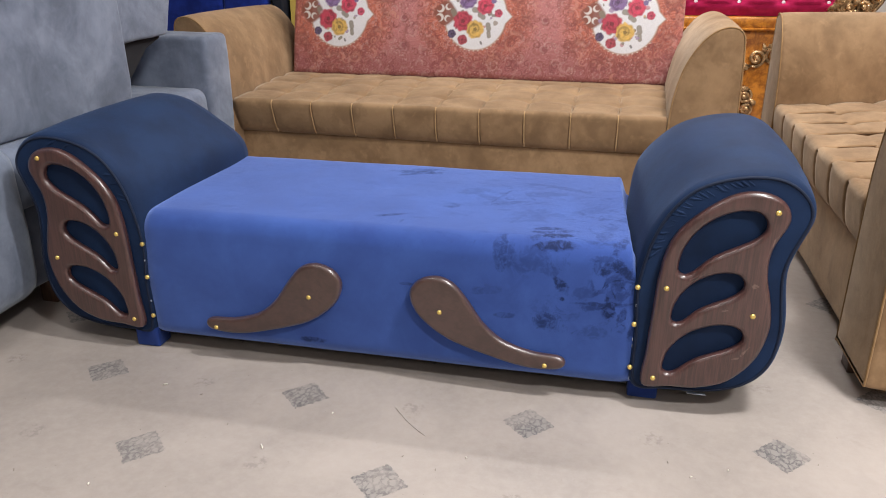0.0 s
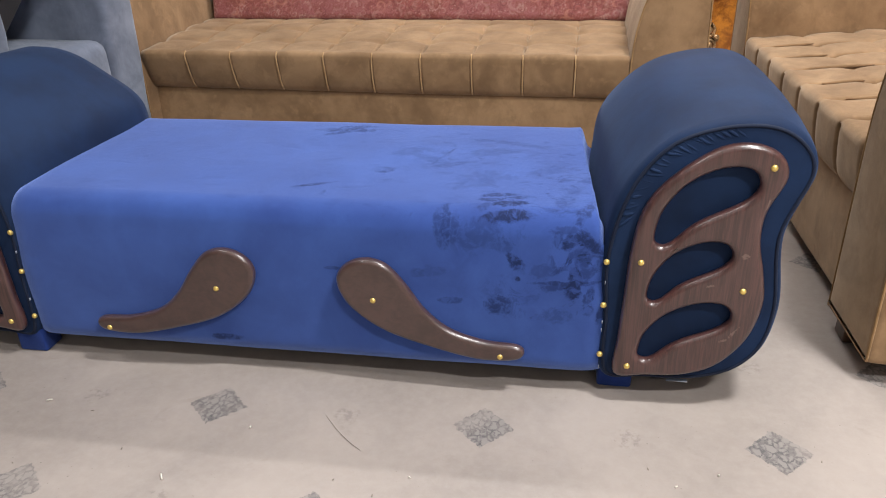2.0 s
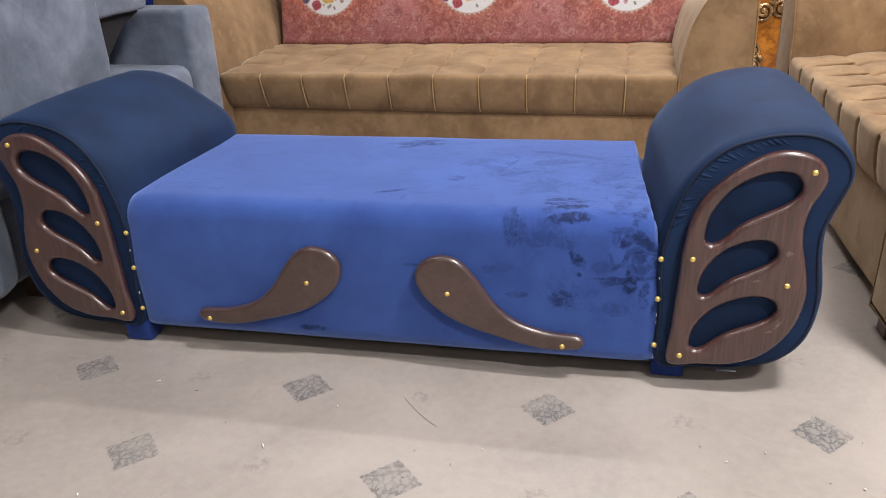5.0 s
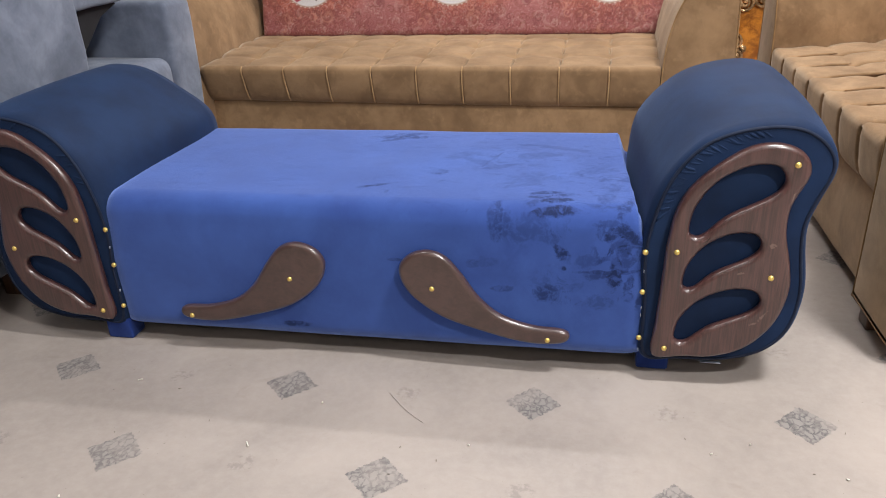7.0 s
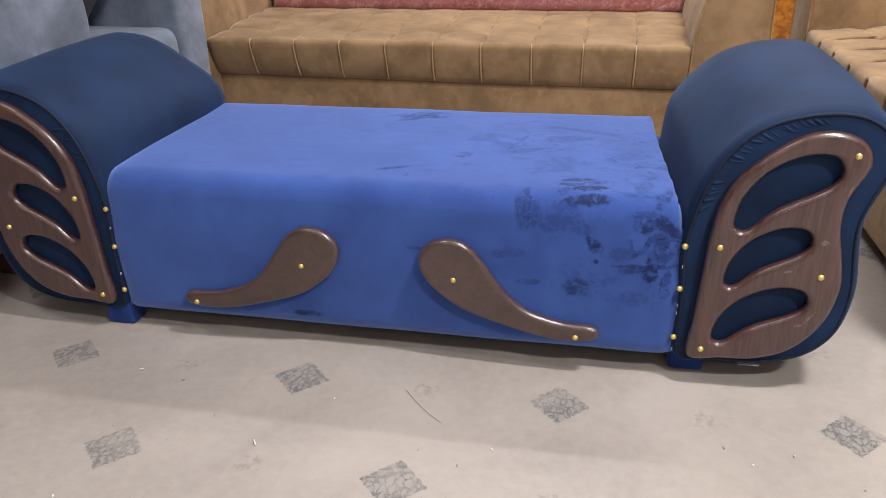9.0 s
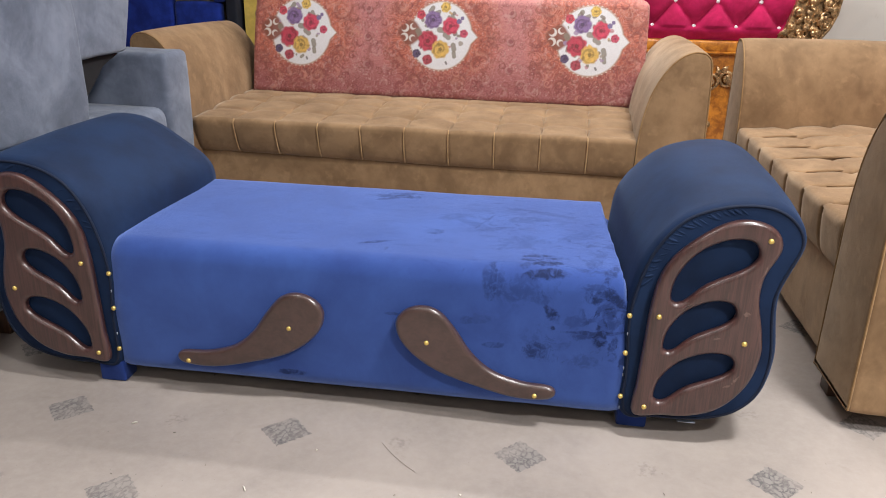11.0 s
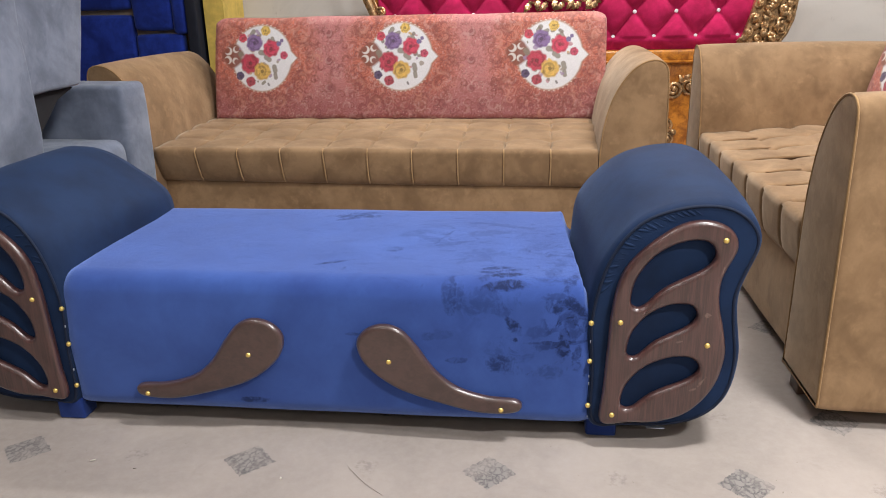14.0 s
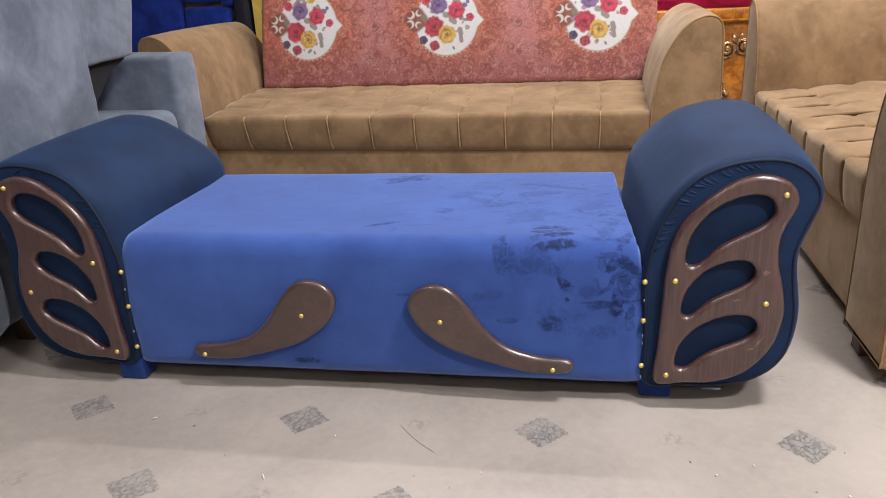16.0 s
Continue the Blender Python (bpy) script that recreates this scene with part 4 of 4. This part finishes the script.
        for dx, dz, r, c, n in ((-0.04, 0.075, 0.041, (124, 94, 150), 7), (-0.06, -0.024, 0.047, (186, 26, 66), 8), (0.046, 0.048, 0.040, (204, 40, 82), 7), (0.002, -0.062, 0.042, (216, 174, 78), 7),
                                (-0.1, 0.098, 0.021, (206, 52, 80), 5), (0.017, 0.134, 0.024, (228, 186, 84), 6), (0.112, 0.014, 0.019, (200, 60, 96), 5), (-0.058, -0.112, 0.024, (176, 54, 74), 4),
                                (-0.112, -0.084, 0.020, (78, 62, 104), 5), (0.085, 0.07, 0.012, (126, 110, 160), 5), (0.1, 0.085, 0.009, (126, 110, 160), 4), (0.034, -0.125, 0.007, (140, 140, 140), 2)):
            c = np.array(srgb(*c))
            r *= 1.06
            stamp(blot(r, n, r * 300), cx + dx, cz + dz, r * 1.2, c, 1.0)
            if r > 0.018:
                for k in range(n):
                    a = k * 2 * math.pi / n + r * 90
                    stamp(blot(r * 0.34, 2, a), cx + dx + r * 0.62 * math.cos(a), cz + dz + r * 0.62 * math.sin(a), r * 0.5, np.minimum(1, c * 1.35 + 0.04), 0.6)
                stamp(spiral(r * 0.95, r * 500, 1), cx + dx, cz + dz, r, c * 0.4, 0.6)
                stamp(blot(r * 0.42, n, 0), cx + dx - 0.002, cz + dz + 0.003, r, np.minimum(1, c * 1.3 + 0.02), 0.5)
                stamp(blot(r * 0.22, 5, 0), cx + dx, cz + dz, r, c * 0.35, 0.85)
                for k in range(9):
                    a, q = rng.uniform(0, 6.3), r * rng.uniform(0.25, 0.95)
                    stamp(blot(r * rng.uniform(0.10, 0.2), 2, a), cx + dx + q * math.cos(a), cz + dz + q * math.sin(a), r * 0.4, c * rng.choice((0.45, 0.6, 1.5)), 0.6)
    grain = rng.normal(1.0, 0.05, u.shape)[..., None]
    return np.clip(col * 0.76 * grain, 0, 1)


def back_cushion(root, x0, x1, y0, z0, height, lean, centres, seed):
    """The long printed back cushion: a leaning, softly filled slab."""
    nx, nz = int((x1 - x0) / 0.0022), int(height / 0.0022)
    us, vs = np.linspace(x0, x1, nx), np.linspace(0, height, nz)
    u, v = np.meshgrid(us, vs)
    ex = np.minimum(u - x0, x1 - u)
    ez = np.minimum(v, height - v)
    thick = 0.15
    soft = lambda d, r: np.where(d < r, r - np.sqrt(np.maximum(0, r * r - (r - d) ** 2)), 0)
    back = np.maximum(soft(ex, 0.03), soft(ez, 0.04)) - 0.012 * np.sin(np.pi * v / height)
    rip = np.array([noise.noise(Vector((x * 4, seed, 0))) for x in us]) * 0.006
    back = back + rip[None, :]
    y = y0 + lean * v + back
    z = z0 + v * math.cos(math.atan(lean)) + (rip[None, :] * 0.8) * (v / height) - soft(ex, 0.05) * (v / height) ** 8 * 0.7
    verts = np.stack([u, y, z], -1).reshape(-1, 3)
    idx = np.arange(nx * nz).reshape(nz, nx)
    quads = np.stack([idx[:-1, :-1], idx[:-1, 1:], idx[1:, 1:], idx[1:, :-1]], -1).reshape(-1, 4)
    rim = np.concatenate([idx[0, :], idx[1:, -1], idx[-1, -2::-1], idx[-2:0:-1, 0]])
    ring = verts[rim].copy()
    base = len(verts)
    ring[:, 1] += thick - 0.04
    verts = np.concatenate([verts, ring])
    k = len(rim)
    a = np.arange(k)
    sides = np.stack([rim, base + a, base + (a + 1) % k, rim[(a + 1) % k]], -1)
    me = bpy.data.meshes.new("cover")
    faces = np.concatenate([quads, sides]).tolist() + [list(range(base + k - 1, base - 1, -1))]
    me.from_pydata(verts.tolist(), [], faces)
    colours = print_colours(u, v, centres, seed).reshape(-1, 3)
    colours = np.concatenate([colours, colours[rim]])
    layer = me.color_attributes.new("print", "FLOAT_COLOR", "POINT")
    layer.data.foreach_set("color", np.concatenate([colours, np.ones((len(colours), 1))], 1).astype(np.float32).ravel())
    return hang("back_cushion", me, PRINT, root, "rust and pink floral printed back cushion with white medallions")


def sofa(name, label, m, half, channels, cushion, centres, seed, cord, tuck, pleat, hem=0.0):
    root = thing(name, label, "sofa", m, "tan velvet sofas")
    depth = 0.86
    base = puffy(-half - 0.005, half + 0.005, 0.014, depth - 0.05, 0.055 - hem, 0.30, 0.012, 6, 0.004, 0.003, seed)
    for v in base.verts:
        if v.co.y < 0.2:
            v.co.y += 0.028 + tuck * min(1, max(0, (0.15 - v.co.x) / 0.95))
    part("base", base, BROWN, root)
    sofa_seat(root, half, channels, 0.66, cord, tuck, pleat)
    sofa_arm(root, half, 1, depth, hem)
    sofa_arm(root, -half, -1, depth, hem)
    part("backrest", puffy(-half - 0.02, half + 0.02, 0.78, 0.90, 0.06 - hem, 0.86, 0.03, 6, 0.006, 0.004, seed), BROWN, root)
    back_cushion(root, cushion[0], cushion[1], 0.60, 0.462, 0.50, 0.25, centres, seed)
    floor_z = -m.translation.z
    for x in (-half - 0.07, half + 0.07):
        for y in (0.012, depth - 0.12):
            part("leg", box(x - 0.03, x + 0.03, y, y + 0.06, floor_z, 0.069, 0.004), LEGWOOD, root, "small dark wooden leg")
    return root


sofa("sofa", "tan velvet three-seat sofa with floral printed back cushion", pose(-0.17, 1.40, 0, 0, 0, -1.2), 0.935, 10, (-0.918, 0.995), [(-0.665, 0.308), (0.03, 0.308), (0.735, 0.308)], 3, LIT_PLEAT, 0.035, 1.0)
sofa("small_sofa", "tan velvet two-seat sofa with floral printed back cushion", pose(1.205, 1.027, 0.02, 0, 0, -90), 0.648, 7, (-0.635, 0.635), [(-0.41, 0.308), (0.25, 0.308)], 5, None, 0.0, 3.0, 0.036)


# ---- grey sofa and the grey piece lying on it ----
def grey_sofa():
    root = thing("grey_sofa", "grey velvet sofa with straight square arms", "sofa")
    x1 = -1.10
    part("base", puffy(-1.95, x1 - 0.02, 0.05, 1.22, 0.085, 0.36, 0.02, 8, 0.006, 0.004, 1), GREY, root)
    part("seat", puffy(-1.93, x1 + 0.01, 0.06, 1.20, 0.34, 0.525, 0.045, 10, 0.012, 0.005, 2), GREY, root)
    part("arm", puffy(-1.95, x1 + 0.015, 1.195, 1.39, 0.085, 0.728, 0.022, 10, 0.008, 0.005, 3), GREY, root)
    part("arm", puffy(-1.95, x1 + 0.03, -0.20, 0.11, 0.085, 0.545, 0.07, 10, 0.012, 0.005, 4), GREY, root)
    part("backrest", puffy(-2.12, -1.92, -0.2, 1.38, 0.085, 0.80, 0.03, 8, 0.008, 0.005, 5), GREY, root)
    for x in (-1.16, -1.98):
        for y in (0.2, 1.24):
            part("leg", box(x - 0.03, x + 0.03, y, y + 0.06, 0, 0.09, 0.005), LEGWOOD, root, "small dark wooden leg")


def grey_stack():
    root = thing("grey_armchair", "grey velvet armchair lying upside down on the grey sofa", "armchair")
    bm = puffy(-1.9, -1.145, -0.35, 0.772, 0.532, 1.55, 0.02, 14, 0.004, 0.010, 6)
    part("body", bm, GREY, root, "sagging grey velvet cover")
    bm = puffy(-1.88, -1.150, 0.30, 1.06, 0.748, 1.54, 0.018, 12, 0.004, 0.008, 7)
    for v in bm.verts:
        if v.co.y > 0.8:
            v.co.y += 0.3 * (v.co.z - 0.75)
    part("side", bm, GREY, root)
    # black solid filling the pocket below the overhang, in place of its shade
    pocket = [Vector((0.775, 0.748)), Vector((0.775, 0.615)), Vector((0.80, 0.60)), Vector((0.86, 0.645)), Vector((0.94, 0.71)), Vector((1.04, 0.742)), Vector((1.03, 0.75))]
    bm = loft([(x, pocket) for x in (-1.88, -1.7, -1.5, -1.3, -1.18)], True, lambda co: Vector((co.y, co.x, co.z)))
    part("shade_wedge", bm, NEAR_BLACK, root, "black wedge standing for the shaded pocket under the overhang", False)


grey_sofa()
grey_stack()


# ---- behind: blue headboard, yellow pillar, carved bed ----
def blue_headboard():
    root = thing("headboard", "cobalt blue velvet panelled headboard standing against the wall", "headboard")
    y = 3.36
    part("board", box(-2.75, -1.80, y + 0.02, y + 0.09, 0.0, 1.6, 0.005), BEIGE, root, "beige backing board")
    for x0, x1, z0, z1 in ((-2.70, -2.14, 0.10, 0.95), (-2.70, -2.14, 1.0, 1.5), (-2.115, -1.86, 0.865, 1.5), (-2.115, -1.80, 0.10, 0.825), (-1.845, -1.765, 0.84, 1.5)):
        part("panel", puffy(x0, x1, y - 0.045, y + 0.03, z0, z1, 0.018, 5, 0.012, 0.003, x0), COBALT, root)
    part("edge_strip", box(-1.755, -1.68, y - 0.05, y + 0.09, 0.0, 1.6, 0.01), DARK, root, "dark edge strip")


blue_headboard()
tagged(slab("pillar", -1.655, -1.52, 3.38, 3.74, 0, CEILING, YELLOW), "yellow painted wall pillar", "pillar")


def scroll(centre, radius, turns, phase, hand, width, bm, y_out=0.02):
    """A carved C-scroll: a tapering spiral with an eye."""
    pts = []
    n = 42
    for i in range(n):
        t = i / (n - 1)
        r = radius * (1 - 0.86 * t)
        a = phase + hand * turns * 2 * math.pi * t
        pts.append(Vector((centre[0] + r * math.cos(a), centre[1] - y_out * t, centre[2] + r * math.sin(a))))
    tube(pts, width, False, 8, bm, lambda t: 0.35 + 0.8 * math.sin(math.pi * min(1, 0.12 + 0.86 * t)) ** 0.7)
    tip = pts[-1]
    bead = [tip + Vector((0, d * width * 1.5, 0)) for d in (-1, -0.8, -0.4, 0, 0.4, 0.8, 1)]
    tube(bead, width * 1.5, False, 10, bm, lambda t: max(0.12, math.sqrt(max(0, 1 - (2 * t - 1) ** 2))))


def leaf_carving(base, length, angle, bend, width, bm):
    """An acanthus leaf: ribbed, curling forward."""
    rows = []
    n, k = 9, 7
    for i in range(n):
        t = i / (n - 1)
        a = angle + bend * t
        c = Vector((base[0] + length * t * math.cos(angle + bend * t * 0.5), base[1] - 0.03 * math.sin(math.pi * t * 0.8), base[2] + length * t * math.sin(angle + bend * t * 0.5)))
        side = Vector((-math.sin(a), 0, math.cos(a)))
        w = width * (0.35 + math.sin(math.pi * min(1, t * 0.85 + 0.12))) * (1 - 0.75 * t ** 3) * (0.82 + 0.18 * math.cos(t * 26))
        rows.append([bm.verts.new(c + side * w * (j / (k - 1) * 2 - 1) + Vector((0, -0.010 * math.cos((j / (k - 1) * 2 - 1) * 1.5) - 0.004 * math.cos(j * 3.1), 0))) for j in range(k)])
    for a, b in zip(rows, rows[1:]):
        for j in range(k - 1):
            bm.faces.new((a[j], a[j + 1], b[j + 1], b[j]))
    rim = rows[0] + [r[-1] for r in rows[1:]] + rows[-1][-2::-1] + [r[0] for r in rows[-2:0:-1]]
    backs = [bm.verts.new(v.co + Vector((0, 0.02, 0))) for v in rim]
    m = len(rim)
    for i in range(m):
        bm.faces.new((rim[i], rim[(i + 1) % m], backs[(i + 1) % m], backs[i]))
    bm.faces.new(backs)


def tufted_panel(root, x0, x1, z0, z1, y):
    """Diamond-tufted velvet with a crystal in each dimple."""
    px, pz = 0.245, 0.145
    bx, bz = 0.985, 0.772
    buttons = []
    for r in range(-1, 7):
        for c in range(-8, 6):
            x, z = bx + (c + 0.5 * (r % 2)) * px, bz + r * pz
            if x0 + 0.03 < x < x1 - 0.01 and z0 + 0.05 < z < z1 - 0.03:
                buttons.append((x, z))
    nx, nz = int((x1 - x0) / 0.0085), int((z1 - z0) / 0.0085)
    bm = bmesh.new()
    rows = []
    for j in range(nz + 1):
        z = z0 + (z1 - z0) * j / nz
        row = []
        for i in range(nx + 1):
            x = x0 + (x1 - x0) * i / nx
            a = (x - bx) / px + (z - bz) / (2 * pz)
            b = (x - bx) / px - (z - bz) / (2 * pz)
            fa, fb = abs(a - round(a)), abs(b - round(b))
            if z < bz:
                fold = min(abs((x - bx) / px - round((x - bx) / px)), 0.5) * 2
                puff = 0.035 * min(1, (z - z0) / 0.05) * (0.55 + 0.45 * fold ** 0.4) if z > z0 else 0
            else:
                puff = 0.052 * (math.sin(math.pi * fa) * math.sin(math.pi * fb)) ** 0.42
            edge = min(1, min(x - x0, x1 - x, z - z0, z1 - z) / 0.025)
            row.append(bm.verts.new((x, y - 0.01 - puff * max(0, edge) ** 0.5, z)))
        rows.append(row)
    for a, b in zip(rows, rows[1:]):
        for i in range(nx):
            bm.faces.new((a[i], a[i + 1], b[i + 1], b[i]))
    pad = part("tufted_panel", bm, CRIMSON, root, "crimson velvet diamond-tufted panel")
    me = None
    for x, z in buttons:
        if me is None:
            bmc = bmesh.new()
            bmesh.ops.create_icosphere(bmc, subdivisions=1, radius=0.0135)
            bmesh.ops.scale(bmc, vec=(1, 0.7, 1), verts=bmc.verts)
            me = bpy.data.meshes.new("crystal")
            bmc.to_mesh(me)
            bmc.free()
            me.materials.append(CRYSTAL)
        hang("crystal", me, None, pad, "", False).location = (x, y - 0.018, z)


def carved_bed():
    root = thing("carved_headboard", "crimson tufted headboard in honey wood with gold carved frame", "headboard")
    y = 3.30
    x0, x1 = -0.47, 1.86
    tufted_panel(root, x0, x1, 0.695, 1.45, y)
    part("backing", box(x0 - 0.05, x1 + 0.05, y + 0.005, y + 0.06, 0.02, 1.5, 0.004), HONEY, root)
    part("rail", box(x0 - 0.04, 1.74, y - 0.06, y, 0.625, 0.692, 0.012), HONEY, root, "honey wood rail with a moulded edge")
    part("rail_bead", tube([Vector((x0 - 0.04, y - 0.058, 0.622)), Vector((x1 + 0.04, y - 0.058, 0.622))], 0.009), HONEY, root, "dark rounded bead")
    part("lower_panel", box(x0, x1, y - 0.025, y + 0.003, 0.03, 0.62, 0.006), HONEY, root, "burl-figured lower panel")
    rng = random.Random(11)
    # gilded scrolls on the lower panel: centre, radius, start angle, hand, angle and length of the leaf
    for cx, cz, r, ph, hand, way, length in ((1.366, 0.455, 0.052, 4.2, 1, 3.5, 0.09), (1.460, 0.475, 0.050, 5.2, -1, 1.9, 0.07), (1.330, 0.228, 0.042, 1.0, -1, 2.6, 0.07), (1.345, 0.148, 0.040, 4.0, 1, 3.4, 0.07)):
        bm = bmesh.new()
        scroll((cx, y - 0.04, cz), r, 1.6, ph, hand, 0.0105, bm)
        base = (cx + r * math.cos(ph), y - 0.036, cz + r * math.sin(ph))
        leaf_carving(base, length, way, -0.7 * hand, 0.015, bm)
        leaf_carving((cx + r * 0.7 * hand, y - 0.03, cz + r * 0.5), r * 1.2, 1.3, 0.8 * hand, 0.013, bm)
        scroll((cx - 0.7 * length * hand, y - 0.036, cz - r * 0.9), r * 0.5, 1.2, ph + 2.0, -hand, 0.008, bm)
        part("carved_scroll", bm, GOLD, root, "gilded carved scroll")
    # gilded side piece, leaning outwards
    shape = [(1.725, 0.700), (1.83, 0.694), (1.93, 0.702), (1.985, 0.78), (2.015, 0.86), (2.03, 1.0), (2.08, 1.25), (2.08, 1.5), (1.93, 1.5), (1.88, 1.25), (1.80, 1.0), (1.755, 0.82)]
    side = plate("carved_side", [spline(shape, True, 6)], 0.05, 0.010, y - 0.03, GOLD, root, "antique gold carved leafy side piece")
    left = lambda z: float(np.interp(z, [0.70, 0.82, 1.0, 1.25, 1.5], [1.735, 1.765, 1.81, 1.89, 1.94]))
    right = lambda z: float(np.interp(z, [0.70, 0.78, 0.86, 1.0, 1.25, 1.5], [1.92, 1.975, 2.005, 2.02, 2.07, 2.07]))
    bm = bmesh.new()
    row = 0
    z = 0.715
    while z < 1.46:
        a, b = left(z), right(z)
        for c in range(5):
            x = a + (b - a) * (c + 0.15 + 0.4 * (row % 2)) / 4.9 + rng.uniform(-0.008, 0.008)
            if (c + row) % 2 == 0:
                scroll((x, y - 0.088, z + rng.uniform(-0.008, 0.008)), rng.uniform(0.026, 0.04), rng.uniform(0.9, 1.3), rng.uniform(0, 6.3), rng.choice((-1, 1)), rng.uniform(0.008, 0.012), bm, 0.015)
            else:
                leaf_carving((x, y - 0.08 + rng.uniform(-0.008, 0.004), z), rng.uniform(0.045, 0.075), rng.uniform(0.2, 2.9), rng.uniform(-1.4, 1.4), rng.uniform(0.013, 0.019), bm)
        z += 0.042
        row += 1
    part("leaf_carving", bm, GOLD, side)
    rim = [Vector((right(z) + 0.004, y - 0.082, z)) for z in [0.70 + 0.04 * k for k in range(20)]]
    part("rim", tube(rim, 0.011, False, 8), GOLD, side)
    # gilded crest low in the middle, between the two tufted fields
    bm = bmesh.new()
    for k in range(9):
        x = 0.48 + 0.05 * k
        leaf_carving((x, y - 0.085, 0.985 + 0.02 * (k % 2)), 0.075, 4.2 + 0.12 * k * (1 if k % 2 else -1) * 0.4 + 0.1, rng.uniform(-0.8, 0.8), 0.017, bm)
        scroll((x + 0.02, y - 0.09, 1.01 + 0.03 * (k % 2)), 0.032, 1.3, rng.uniform(0, 6.3), rng.choice((-1, 1)), 0.009, bm)
        leaf_carving((x, y - 0.08, 1.03), 0.09, 1.57 + rng.uniform(-0.7, 0.7), rng.uniform(-0.8, 0.8), 0.018, bm)
    part("carved_crest", bm, GOLD, root, "antique gold carved leafy crest")
    # gilded frame along the other edge
    bm = tube([Vector(q) for q in ((-0.475, y - 0.05, 0.60), (-0.478, y - 0.05, 0.80), (-0.49, y - 0.05, 0.93), (-0.52, y - 0.05, 1.0), (-0.56, y - 0.05, 1.1), (-0.60, y - 0.05, 1.3), (-0.60, y - 0.05, 1.5))], 0.03, False, 12)
    tube([Vector(q) for q in ((-0.445, y - 0.06, 0.60), (-0.45, y - 0.06, 0.93), (-0.48, y - 0.06, 1.0), (-0.52, y - 0.06, 1.1), (-0.56, y - 0.06, 1.3))], 0.009, False, 8, bm)
    scroll((-0.44, y - 0.07, 0.945), 0.03, 1.3, 3.0, -1, 0.009, bm)
    part("frame", bm, GOLD, root, "gilded rounded frame")


carved_bed()


# ---- litter on the floor ----
def litter():
    curve = [Vector((0.093 + 0.097 * t, -0.144 - 0.094 * t - 0.008 * math.sin(3 * t), 0.002)) for t in [i / 10 for i in range(11)]]
    tagged(part("thread", tube(curve, 0.0005, False, 5), TWINE), "thin dark thread lying on the floor", "thread")
    rng = random.Random(21)
    spots = [(-0.52, -0.17, 0.012), (-0.16, -0.36, 0.016), (-0.46, -0.56, 0.006), (0.86, -0.22, 0.004), (0.78, -0.26, 0.004), (0.3, -0.3, 0.004), (1.02, -0.3, 0.004), (-0.05, -0.2, 0.005)]
    for x, y, size in spots:
        a = rng.uniform(0, math.pi)
        pts = [Vector((x + size * (t - 0.5) * math.cos(a), y + size * (t - 0.5) * math.sin(a), 0.002 + 0.001 * math.sin(3 * t))) for t in (0, 0.35, 0.7, 1)]
        tagged(part("scrap", tube(pts, 0.0017, False, 6), SCRAP), "tiny pale scrap of cloth on the floor", "scrap", "floor scraps")
    for i in range(16):
        x, y = rng.uniform(-0.7, 1.2), rng.uniform(-0.6, -0.1)
        a, size = rng.uniform(0, math.pi), rng.uniform(0.003, 0.007)
        pts = [Vector((x + size * (t - 0.5) * math.cos(a), y + size * (t - 0.5) * math.sin(a), 0.0015)) for t in (0, 0.5, 1)]
        tagged(part("crumb", tube(pts, 0.001, False, 5), TWINE), "tiny dark crumb of dirt on the floor", "crumb", "floor crumbs")


litter()
